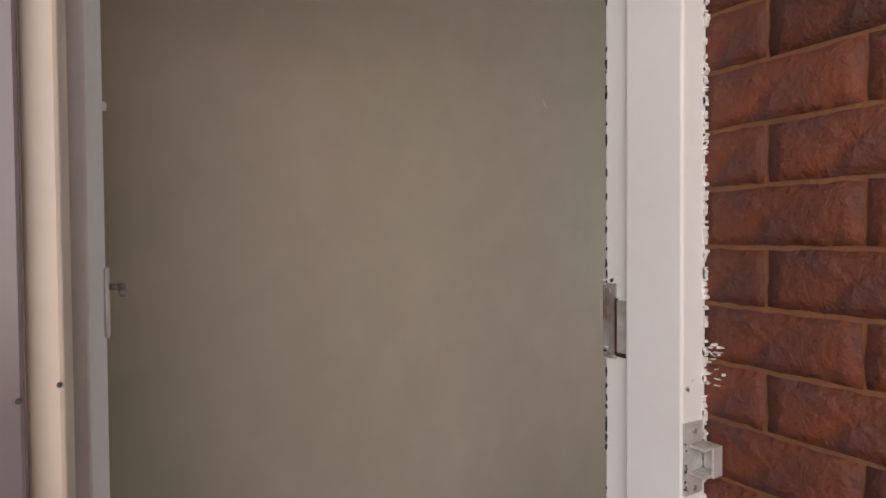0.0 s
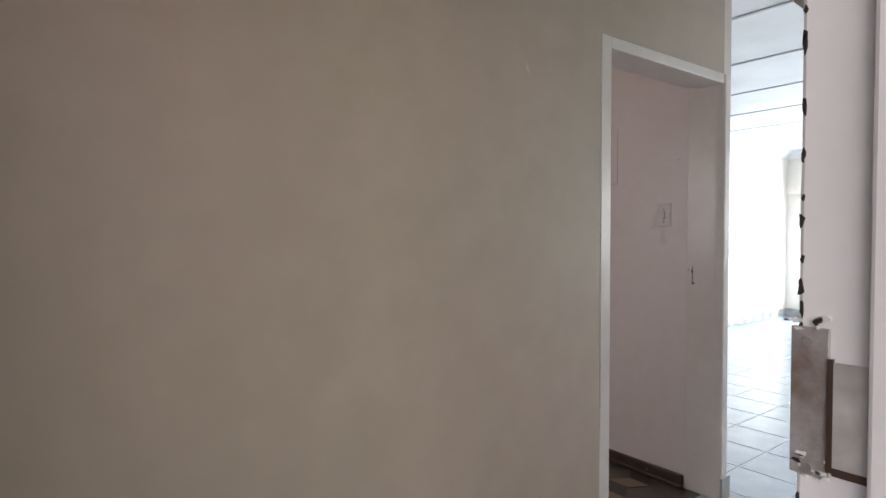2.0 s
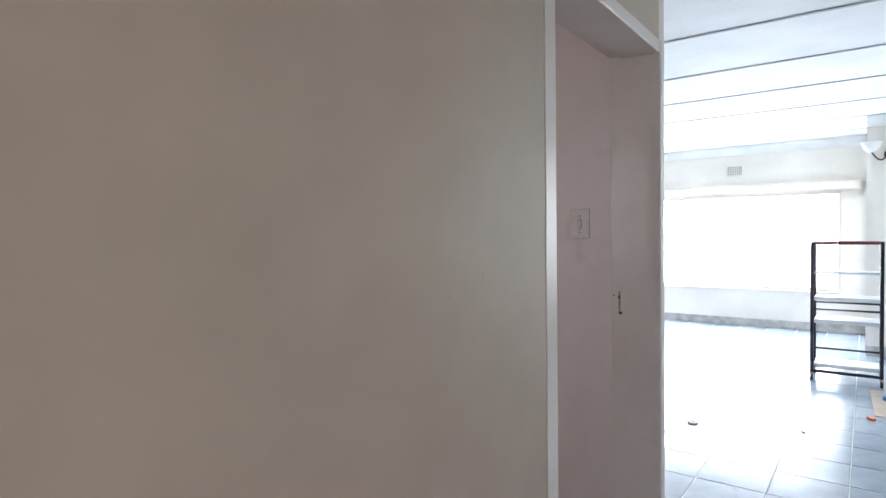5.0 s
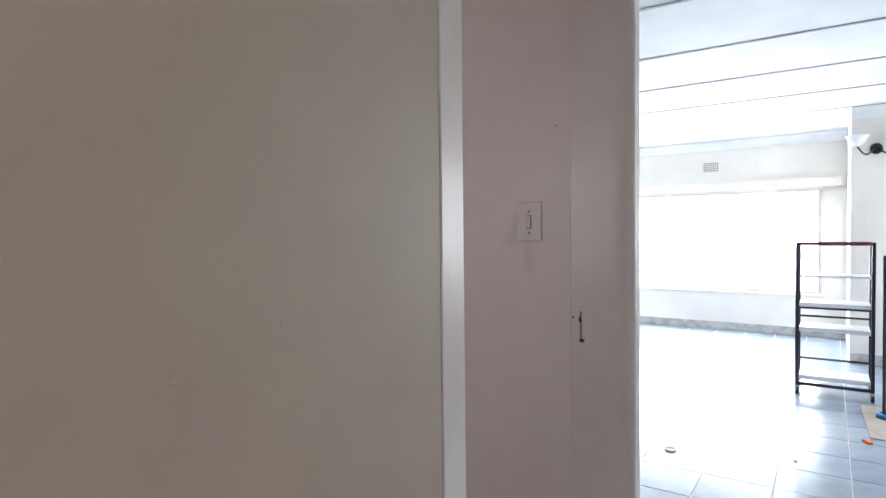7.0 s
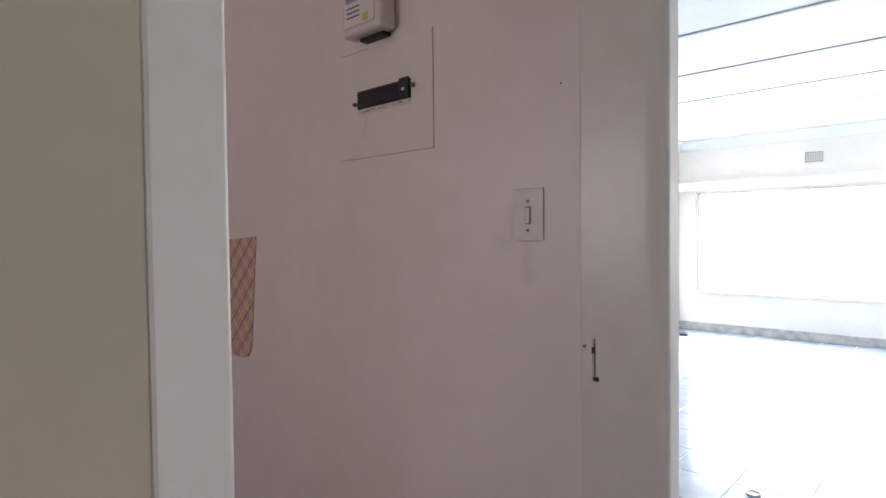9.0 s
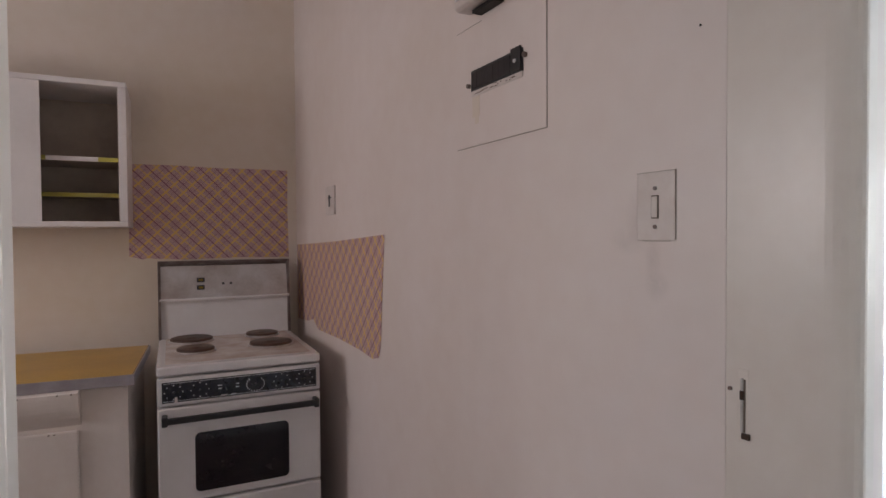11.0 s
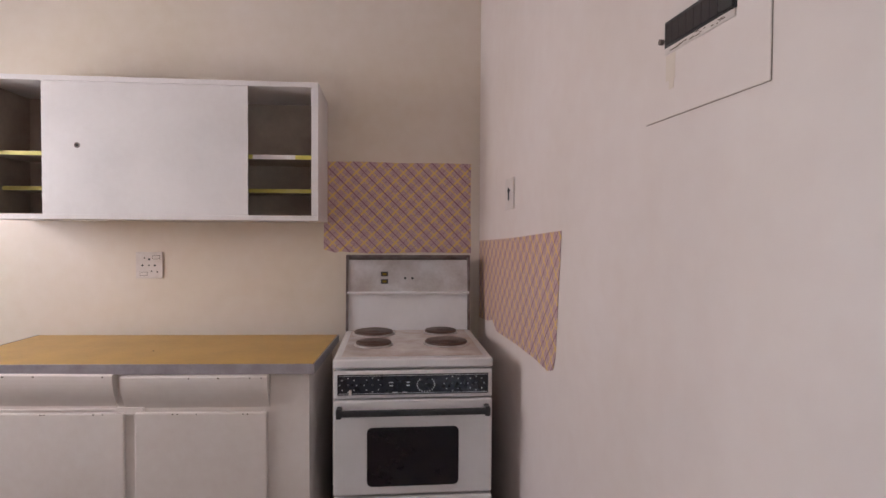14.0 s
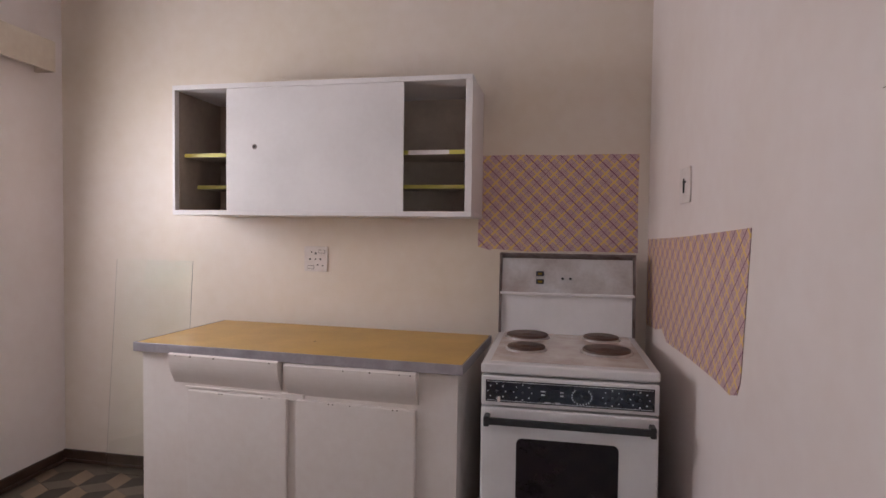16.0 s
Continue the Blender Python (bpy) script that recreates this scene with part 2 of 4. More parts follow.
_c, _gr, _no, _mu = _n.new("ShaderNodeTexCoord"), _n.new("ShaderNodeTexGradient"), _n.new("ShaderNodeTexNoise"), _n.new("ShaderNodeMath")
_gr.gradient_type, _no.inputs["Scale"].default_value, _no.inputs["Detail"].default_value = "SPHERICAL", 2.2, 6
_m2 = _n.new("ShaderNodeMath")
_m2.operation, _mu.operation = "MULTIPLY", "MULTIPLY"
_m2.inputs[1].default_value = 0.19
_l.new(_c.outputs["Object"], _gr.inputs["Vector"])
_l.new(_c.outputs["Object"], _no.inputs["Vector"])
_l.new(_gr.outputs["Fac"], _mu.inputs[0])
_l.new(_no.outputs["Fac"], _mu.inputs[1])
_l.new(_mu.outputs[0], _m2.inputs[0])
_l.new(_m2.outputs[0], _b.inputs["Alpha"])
M_glass = bpy.data.materials.new("clear_glass")
M_glass.use_nodes = True
_g = M_glass.node_tree.nodes["Principled BSDF"]
_g.inputs["Transmission Weight"].default_value, _g.inputs["Roughness"].default_value = 1.0, 0.0
_g.inputs["IOR"].default_value, _g.inputs["Base Color"].default_value = 1.45, (0.98, 1.0, 0.99, 1)

# ---- mesh helpers ----


def add_box(bm, x0, x1, y0, y1, z0, z1, bevel=0.0, seg=2, m=None):
    r = bmesh.ops.create_cube(bm, size=1.0)
    vs = r["verts"]
    bmesh.ops.scale(bm, vec=(x1 - x0, y1 - y0, z1 - z0), verts=vs)
    bmesh.ops.translate(bm, vec=((x0 + x1) / 2, (y0 + y1) / 2, (z0 + z1) / 2), verts=vs)
    if bevel:
        es = list({e for v in vs for e in v.link_edges})
        r = bmesh.ops.bevel(bm, geom=es, offset=bevel, segments=seg, affect="EDGES", profile=0.5)
        vs = list({v for f in r["faces"] for v in f.verts} | {v for v in vs if v.is_valid})
    if m is not None:
        bmesh.ops.transform(bm, matrix=m, verts=vs)
    return vs


def box(*a, **k):
    bm = bmesh.new()
    add_box(bm, *a, **k)
    return bm


def boxes(*rows, bevel=0.0):
    bm = bmesh.new()
    for r in rows:
        add_box(bm, *r, bevel=bevel)
    return bm


def add_cyl(bm, p, q, r1, r2=None, n=20):
    p, q = Vector(p), Vector(q)
    r = bmesh.ops.create_cone(bm, cap_ends=True, segments=n, radius1=r1, radius2=r1 if r2 is None else r2, depth=(q - p).length)
    bmesh.ops.transform(bm, matrix=Matrix.Translation((p + q) / 2) @ (q - p).to_track_quat("Z", "Y").to_matrix().to_4x4(), verts=r["verts"])
    return r["verts"]


def cyl(p, q, r1, r2=None, n=20):
    bm = bmesh.new()
    add_cyl(bm, p, q, r1, r2, n)
    return bm


def extrude_profile(pts, x0, x1):
    """A profile in y, z swept along x."""
    bm = bmesh.new()
    a = [bm.verts.new((x0, y, z)) for y, z in pts]
    b = [bm.verts.new((x1, y, z)) for y, z in pts]
    k = len(pts)
    for i in range(k):
        bm.faces.new((a[i], a[(i + 1) % k], b[(i + 1) % k], b[i]))
    bm.faces.new(a[::-1])
    bm.faces.new(b)
    bmesh.ops.recalc_face_normals(bm, faces=bm.faces)
    return bm


def lathe(prof, n=28):
    bm = bmesh.new()
    rings = []
    for r, z in prof:
        rings.append([bm.verts.new((r * math.cos(2 * math.pi * i / n), r * math.sin(2 * math.pi * i / n), z)) for i in range(n)])
    for a, b in zip(rings, rings[1:]):
        for i in range(n):
            bm.faces.new((a[i], a[(i + 1) % n], b[(i + 1) % n], b[i]))
    bmesh.ops.recalc_face_normals(bm, faces=bm.faces)
    return bm


def rounded_plate(x0, x1, z0, z1, y0, y1, r):
    """A plate in x, z with round corners, y0 its front."""
    pts = []
    for cx, cz, a0 in ((x1 - r, z1 - r, 0), (x0 + r, z1 - r, 90), (x0 + r, z0 + r, 180), (x1 - r, z0 + r, 270)):
        pts += [(cx + r * math.cos(radians(a0 + 15 * i)), cz + r * math.sin(radians(a0 + 15 * i))) for i in range(7)]
    bm = bmesh.new()
    fc = bm.faces.new([bm.verts.new((x, y1, z)) for x, z in pts])
    r2 = bmesh.ops.extrude_face_region(bm, geom=[fc])
    bmesh.ops.translate(bm, vec=(0, y0 - y1, 0), verts=[v for v in r2["geom"] if isinstance(v, bmesh.types.BMVert)])
    bmesh.ops.recalc_face_normals(bm, faces=bm.faces)
    return bm


def flake(x0, x1, y0, y1, z0, z1, r):
    """A thin scrap with a ragged outline in y, z."""
    bm = bmesh.new()
    cy, cz, ry, rz = (y0 + y1) / 2, (z0 + z1) / 2, (y1 - y0) / 2, (z1 - z0) / 2
    pts = [(cy + ry * k * math.cos(a), cz + rz * k * math.sin(a)) for a, k in ((i * math.pi / 4.5 + r.uniform(-0.25, 0.25), r.uniform(0.5, 1.25)) for i in range(9))]
    a, b = ([bm.verts.new((x, y, z)) for y, z in pts] for x in (x0, x1))
    bm.faces.new(a)
    bm.faces.new(b[::-1])
    for i in range(9):
        bm.faces.new((a[i], b[i], b[(i + 1) % 9], a[(i + 1) % 9]))
    bmesh.ops.recalc_face_normals(bm, faces=bm.faces)
    return bm


def mesh_of(name, bm, material, smooth=False):
    me = bpy.data.meshes.new(name)
    bm.to_mesh(me)
    bm.free()
    me.materials.append(material)
    if smooth:
        for p in me.polygons:
            p.use_smooth = True
    return me


def part(name, bm, material, parent, label="", smooth=False, m=None):
    ob = new(name, mesh_of(name, bm, material, smooth))
    ob.parent = parent
    if m is not None:
        ob.matrix_local = m
    if label:
        tagged(ob, label)
    return ob


def thing(name, m, label, category, group="", kind=""):
    ob = new(name)
    ob.empty_display_size = 0.05
    ob.matrix_world = m
    return tagged(ob, label, category, group, kind)


def setting(name, bm, material, label, category="wall", m=None):
    ob = new(name, mesh_of(name, bm, material))
    if m is not None:
        ob.matrix_world = m
    return tagged(ob, label, category, kind="structure")


I = Matrix.Identity(4)
CEIL = 2.59
KC = 2.80
K = pose(0, 2.71, 0, 0, 0, -3.26)      # kitchen back wall: local y = 0 is its face, -y into the room
C = pose(-0.790, 2.000, 0, 0, 0, -6.5)  # the base cabinet stands a little askew

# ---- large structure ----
# emissive panel added beyond the window so that the view burns out white
glow = bpy.data.materials.new("daylight_glow_panel")
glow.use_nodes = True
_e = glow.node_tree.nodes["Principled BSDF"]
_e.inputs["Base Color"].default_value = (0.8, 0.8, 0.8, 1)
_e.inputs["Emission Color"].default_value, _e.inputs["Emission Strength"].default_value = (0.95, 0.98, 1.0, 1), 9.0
setting("backdrop", box(10.7, 10.75, -8, 10, -0.25, 7), glow, "glowing panel standing in for overexposed daylight outside the window", "backdrop")
setting("ground", box(-300, 300, -300, 300, -0.40, -0.25), M_ground, "dry lawn and earth around the house", "ground")
wall_passage = setting("wall_passage", boxes((-4.2, -0.938, 0, 0.18, 0, KC), (-0.938, 0.0, 0, 0.18, 2.08, KC)), M_wall,
                       "glossy olive-cream painted passage wall with faint marks")
setting("wall_kitchen_side", boxes((0.0, 0.066, 0.18, 2.9, 0, KC), (0.0, 0.066, 0.0, 0.18, 2.08, KC), (0.038, 0.066, 0.0, 0.18, 0, 2.08), bevel=0.0), M_kwall,
        "off-white painted kitchen side wall")
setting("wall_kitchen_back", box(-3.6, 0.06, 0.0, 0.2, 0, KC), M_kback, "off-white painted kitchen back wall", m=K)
setting("wall_kitchen_left", boxes((-3.32, -3.17, 0.0, 1.04, 0, KC), (-3.32, -3.17, 2.24, 3.1, 0, KC), (-3.32, -3.17, 1.04, 2.24, 0, 1.0),
                                   (-3.32, -3.17, 1.04, 2.24, 2.15, KC)), M_kwall, "off-white painted kitchen window wall")
setting("wall_kitchen_inner", boxes((-3.17, -0.938, 0.184, 0.19, 0, KC), (-0.938, 0.0, 0.184, 0.19, 2.08, KC)), M_kwall, "off-white kitchen face of the passage wall")
setting("wall_entry", boxes((-4.2, -3.09, -1.335, -1.2, 0, CEIL), (-2.16, 0.6, -1.335, -1.2, 0, CEIL), (-3.09, -2.16, -1.335, -1.2, 2.10, CEIL)), M_lwall,
        "painted entrance wall of the passage")
setting("wall_passage_end", box(-4.3, -4.2, -1.335, 0.18, 0, CEIL), M_wall, "painted end wall of the passage")
setting("wall_living_left", box(0.066, 7.3, 2.55, 2.70, 0, CEIL), M_lwall, "white living room side wall")
setting("wall_living_window", boxes((7.10, 7.3, -1.0, -0.355, 0, CEIL), (7.10, 7.3, 2.34, 2.55, 0, CEIL), (7.10, 7.3, -0.355, 2.34, 0, 0.535),
                                    (7.10, 7.3, -0.355, 2.34, 1.90, CEIL)), M_lwall, "white living room window wall")
setting("wall_living_pier", box(5.55, 7.3, -1.0, -0.615, 0, CEIL), M_lwall, "bright white living room pier")
# out of view; its opening is added to go with the side fill lamp
setting("wall_living_right", boxes((0.6, 5.7, -3.2, -3.05, 0, 0.8), (0.6, 5.7, -3.2, -3.05, 2.2, CEIL), (0.6, 2.8, -3.2, -3.05, 0.8, 2.2),
                                   (5.2, 5.7, -3.2, -3.05, 0.8, 2.2)), M_lwall, "unseen white living room end wall with an opening added for the fill lamp")
setting("wall_living_corner", boxes((5.55, 5.7, -3.05, -1.0, 0, CEIL), (0.45, 0.6, -3.2, -1.335, 0, CEIL)), M_lwall, "white living room return walls")
bm = boxes((-4.3, 7.3, -3.2, 0.0, CEIL, CEIL + 0.08), (0.04, 7.3, 0.0, 2.70, CEIL, CEIL + 0.08))
setting("ceiling", bm, M_ceiling, "white ceiling boards", "ceiling")
setting("ceiling_kitchen", box(-3.4, 0.1, 0.0, 3.2, KC, KC + 0.08), M_ceiling, "white kitchen ceiling boards", "ceiling")
setting("porch_ceiling", box(-3.75, -2.0, -4.0, -1.335, 2.6, 2.68), M_ceiling, "white porch ceiling", "ceiling")
for x in (0.70, 1.65, 2.60, 3.54, 4.49, 5.43, 6.37):
    setting("ceiling_strip", box(x - 0.014, x + 0.014, -3.05, 2.55, CEIL - 0.007, CEIL - 0.0005, bevel=0.002, seg=1), M_strip,
            "grey cover strip between ceiling boards", "trim")


def cornice(pts_len, m):
    s = 0.115
    prof = [(0, -0.001), (0, -s), (-0.014, -s), (-0.04, -0.08), (-0.075, -0.042), (-s, -0.014), (-s, -0.001)]
    ob = setting("cornice", extrude_profile(prof, 0, pts_len), M_ceiling, "white coved plaster cornice", "trim", m)
    return ob


cornice(3.16, pose(7.099, 2.55, CEIL, 0, 0, -90))
cornice(7.03, pose(0.07, 2.549, CEIL))
cornice(0.4, pose(5.549, -0.615, CEIL, 0, 0, -90))

# living room and passage floors
setting("floor", boxes((-4.3, 7.3, -1.335, 0.09, -0.12, -0.0025), (0.0, 7.3, 0.09, 2.70, -0.12, -0.0025), (0.45, 5.7, -3.2, -1.335, -0.12, -0.0025)), M_grout,
        "grey grout bed under the floor tiles", "floor")
setting("porch_floor", box(-3.75, -2.0, -4.0, -1.335, -0.3, -0.02), M_mortar, "porch slab", "floor")
floor_kitchen = setting("floor_kitchen", box(-3.32, 0.0, 0.09, 3.1, -0.12, -0.004), M_v3, "worn patterned vinyl kitchen floor", "floor")
setting("skirting_living", boxes((7.085, 7.099, -0.615, 2.55, 0, 0.11), (0.07, 7.085, 2.536, 2.549, 0, 0.11), (5.536, 5.549, -1.0, -0.615, 0, 0.11), bevel=0.003), M_skirt,
        "mottled grey tile skirting", "baseboard")
setting("skirting_corner", box(0.0, 0.08, -0.014, -0.001, 0, 0.11, bevel=0.004), M_skirt, "mottled grey tile skirting at the wall end", "baseboard")
setting("baseboard_back", boxes((-3.4, -0.01, -0.018, -0.001, 0, 0.066), (-3.4, -0.01, -0.030, -0.018, 0, 0.018), bevel=0.004), M_base,
        "dark stained wooden skirting, scuffed", "baseboard", K)
setting("baseboard_left", boxes((-3.169, -3.152, 0.2, 2.86, 0, 0.066), (-3.152, -3.140, 0.2, 2.86, 0, 0.018), bevel=0.004), M_base,
        "dark stained wooden skirting, scuffed", "baseboard")
setting("baseboard_side", boxes((-0.018, -0.001, 0.185, 2.66, 0, 0.066), (-0.030, -0.018, 0.185, 2.66, 0, 0.018), bevel=0.004), M_base,
        "dark stained wooden skirting, scuffed", "baseboard")


# ---- kitchen doorway ----
door_frame = thing("door_1", I, "white gloss kitchen door frame with no door", "door frame", kind="structure")
part("jamb", boxes((-0.938, -0.876, -0.002, 0.136, 0, 2.08), (-0.938, -0.876, 0.1361, 0.188, 0, 2.08), bevel=0.004), M_trim, door_frame)
worn = [(0.019 - 0.019 * math.sin(a), 0.050 - 0.052 * math.cos(a)) for a in [i * math.pi / 16 for i in range(9)]]
bm = bmesh.new()
add_box(bm, 0.0010, 0.038, 0.136, 0.1799, 0, 2.08)
outline = [(0.038, 0.136), (0.038, -0.002)] + worn + [(0.0, 0.136)]
low, high = ([bm.verts.new((x, y, z)) for x, y in outline] for z in (0.0, 2.08))
for i in range(len(outline)):
    k = (i + 1) % len(outline)
    bm.faces.new((low[i], low[k], high[k], high[i]))
bm.faces.new(low[::-1])
bm.faces.new(high)
bmesh.ops.recalc_face_normals(bm, faces=bm.faces)
part("jamb", bm, M_trim, door_frame, "white gloss jamb with a rounded corner")
part("head", boxes((-0.876, 0.0, -0.002, 0.136, 2.034, 2.08), (-0.876, 0.0012, 0.136, 0.186, 2.045, 2.08), bevel=0.004), M_trim, door_frame)
strike = part("strike_plate", box(0.0005, 0.0045, 0.143, 0.160, 1.05, 1.16, bevel=0.001), M_trim, door_frame, "painted-over steel strike plate")
part("latch_slot", boxes((-0.0008, 0.002, 0.1475, 0.1500, 1.066, 1.145)), M_grime, strike)
part("latch_tongue", box(-0.0022, 0.001, 0.1502, 0.1545, 1.066, 1.146, bevel=0.0006, seg=1), M_zinc, strike, "pale steel tongue")
part("latch_lip", boxes((-0.0030, 0.002, 0.1400, 0.1525, 1.056, 1.065), (-0.0030, 0.001, 0.1490, 0.1552, 1.114, 1.128), bevel=0.0008), M_base, strike, "dark rusted catch")
part("screw", cyl((-0.002, 0.172, 1.127), (0.004, 0.172, 1.127), 0.0032, n=10), M_rust, door_frame)

# ---- entrance ----
entry = thing("door_2", I, "white painted entrance door frame with chipped edges", "door frame", kind="structure")
part("jamb", boxes((-2.216, -2.160, -1.345, -1.236, -0.05, 2.10), (-2.203, -2.160, -1.236, -1.180, -0.05, 2.10), bevel=0.004), M_chip, entry)
part("jamb", boxes((-3.09, -2.983, -1.345, -1.236, -0.05, 2.10), (-3.09, -2.995, -1.236, -1.192, -0.05, 2.10), bevel=0.004), M_jambout, entry)
part("gate_strip", box(-3.09, -3.008, -1.364, -1.3455, -0.05, 2.10, bevel=0.003), M_strip_violet, entry, "dark violet-grey painted steel strip along the frame")
for x, z in ((-2.987, 1.200), (-3.012, 1.195)):
    part("screw_hole", cyl((x, -1.3475 if x > -3 else -1.3665, z), (x, -1.343, z), 0.0022, 0.002, 9), M_hole, entry)
part("head", boxes((-3.04, -2.216, -1.345, -1.236, 2.045, 2.10), (-3.052, -2.203, -1.236, -1.192, 2.057, 2.10), bevel=0.004), M_chip, entry)
sp = part("strike_plate", box(-2.2055, -2.202, -1.206, -1.176, 1.105, 1.235, bevel=0.001), M_worn, entry, "worn steel strike plate, paint scraped off")
part("latch_slot", box(-2.2065, -2.2025, -1.2345, -1.206, 1.116, 1.207), M_zinc, sp)
part("slot_edge", boxes((-2.2072, -2.2040, -1.2095, -1.2050, 1.113, 1.210), (-2.2072, -2.2040, -1.2345, -1.2095, 1.111, 1.118)), M_base, sp)
for z in (1.222, 1.112):
    part("screw", cyl((-2.2070, -1.190, z), (-2.203, -1.190, z), 0.0045, n=10), M_steel, sp)
rng = random.Random(4)
for _ in range(46):  # chipped paint along the inner edge of the jamb
    z = rng.uniform(0.6, 1.75)
    h = rng.uniform(0.003, 0.014)
    part("paint_chip", flake(-2.2043, -2.2025, -1.1850, -1.1835 + rng.uniform(0.0015, 0.004), z, z + h * 1.3, rng), M_hole, entry)
for _ in range(16):
    z = rng.choice((1.236, 1.232, 1.104, 1.110)) + rng.uniform(-0.006, 0.012)
    y = rng.uniform(-1.216, -1.184)
    part("paint_scrap", flake(-2.2068, -2.2030, y, y + rng.uniform(0.003, 0.011), z, z + rng.uniform(0.002, 0.006), rng), rng.choice((M_flake, M_flake, M_hole)), entry)
hasp = thing("hasp_keeper", I, "small white-painted steel lock keeper screwed to the door frame", "lock")
part("base", box(-2.214, -2.172, -1.349, -1.345, 0.925, 1.035, bevel=0.001), M_zinc, hasp)
part("loop", boxes((-2.204, -2.166, -1.374, -1.349, 0.998, 1.003), (-2.204, -2.166, -1.374, -1.349, 0.957, 0.962), (-2.171, -2.166, -1.374, -1.349, 0.962, 0.998), (-2.188, -2.166, -1.378, -1.374, 0.957, 1.003), bevel=0.0012), M_zinc, hasp)
for z in (0.935, 1.022):
    part("screw", cyl((-2.193, -1.352, z), (-2.193, -1.348, z), 0.004, n=10), M_steel, hasp)
r = random.Random(31)
for _ in range(9):
    x, z = r.uniform(-2.215, -2.210), r.uniform(0.925, 1.03)
    part("rust_spot", cyl((x, -1.3500, z), (x, -1.3480, z), r.uniform(0.0015, 0.0035), 0.001, 7), M_base, hasp)

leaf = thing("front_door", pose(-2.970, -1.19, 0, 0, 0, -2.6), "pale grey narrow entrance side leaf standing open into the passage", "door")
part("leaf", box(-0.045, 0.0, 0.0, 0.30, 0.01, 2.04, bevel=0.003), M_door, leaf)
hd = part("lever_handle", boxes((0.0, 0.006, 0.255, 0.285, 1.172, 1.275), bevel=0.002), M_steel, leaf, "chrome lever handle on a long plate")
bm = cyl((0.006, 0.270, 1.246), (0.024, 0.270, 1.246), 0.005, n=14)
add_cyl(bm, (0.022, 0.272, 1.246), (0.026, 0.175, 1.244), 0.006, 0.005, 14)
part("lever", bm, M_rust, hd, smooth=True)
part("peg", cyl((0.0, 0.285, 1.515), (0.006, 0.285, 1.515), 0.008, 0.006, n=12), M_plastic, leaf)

bell = thing("door_bell", pose(-2.090, -1.199, 1.580), "round white door bell on the wall inside the entrance", "door bell")
part("dome", lathe([(0.0, 0.072), (0.022, 0.068), (0.036, 0.055), (0.042, 0.036), (0.042, 0.0)]), M_plastic, bell, "", True, pose(0, 0, 0, -90, 0, 0))
part("centre_screw", cyl((0, 0.070, 0), (0, 0.076, 0), 0.008, 0.006, 12), M_steel, bell)

# ---- kitchen: stove ----
stove = thing("electric_stove", K, "white enamel four-plate electric stove, used and stained, against the kitchen wall", "stove")
SX0, SX1, SF, SB = -0.672, -0.070, -0.80, -0.12
part("body", boxes((SX0 + 0.006, SX1 - 0.006, SF + 0.03, SB, 0.06, 0.845), (SX0 + 0.03, SX1 - 0.03, SF + 0.08, SB - 0.03, 0.0, 0.06), bevel=0.004), M_enamel, stove)
hob = part("hob", box(SX0, SX1, SF, SB, 0.850, 0.885, bevel=0.008, seg=3), M_enamel, stove)
part("hob_surface", box(SX0 + 0.03, SX1 - 0.03, SF + 0.045, SB - 0.05, 0.8855, 0.8870, bevel=0.0006, seg=1), M_hob, hob, "brown-stained enamel")


def hotplate(x, y, r):
    prof = [(0.0, 0.904), (r * 0.22, 0.904), (r * 0.25, 0.902), (r * 0.9, 0.9045), (r * 0.97, 0.903), (r, 0.899), (r, 0.890)]
    p = part("hotplate", lathe(prof), M_plate, stove, "rust-brown cast iron hotplate", True, Matrix.Translation((x, y, 0)))
    part("trim_ring", lathe([(r * 1.0, 0.8865), (r * 1.09, 0.8865), (r * 1.08, 0.892), (r, 0.894)]), M_steel, p, "", True)


hotplate(-0.535, -0.265, 0.090)
hotplate(-0.222, -0.250, 0.074)
hotplate(-0.528, -0.530, 0.074)
hotplate(-0.222, -0.520, 0.090)
part("splashback", extrude_profile([(-0.155, 0.885), (-0.125, 0.885), (-0.125, 1.07), (-0.150, 1.07)], SX0 + 0.012, SX1 - 0.012), M_enamel, stove)
part("ledge", box(SX0 + 0.006, SX1 - 0.006, -0.178, -0.13, 1.062, 1.074, bevel=0.003), M_enamel, stove)
up = part("upper_panel", extrude_profile([(-0.160, 1.074), (-0.12, 1.074), (-0.10, 1.225), (-0.130, 1.225)], SX0 + 0.012, SX1 - 0.012), M_steel, stove, "smeared steel upper panel")
part("top_vent", boxes((SX0 + 0.004, SX1 - 0.004, -0.15, -0.095, 1.240, 1.250), (SX0 + 0.01, SX1 - 0.01, -0.12, -0.095, 1.225, 1.240), bevel=0.002), M_sootsteel, stove, "sooty vent strip")
for x in (SX0, SX1 - 0.012):
    part("side_cheek", extrude_profile([(-0.172, 0.885), (-0.10, 0.885), (-0.095, 1.25), (-0.15, 1.25)], x, x + 0.012), M_sootsteel, stove, "soot-darkened side cheek")
for z in (1.158, 1.122):
    q = part("switch", box(-0.505, -0.470, -0.156, -0.14, z - 0.011, z + 0.011, bevel=0.002), M_black, up)
    part("lens", box(-0.497, -0.478, -0.158, -0.155, z - 0.005, z + 0.005), M_amber, q)
for x in (-0.387, -0.352):
    part("pilot_light", cyl((x, -0.158, 1.138), (x, -0.14, 1.138), 0.006, n=12), M_black, up)
ctl = part("control_panel", box(SX0 + 0.002, SX1 - 0.002, SF + 0.002, SF + 0.03, 0.738, 0.843, bevel=0.005), M_enamel, stove)
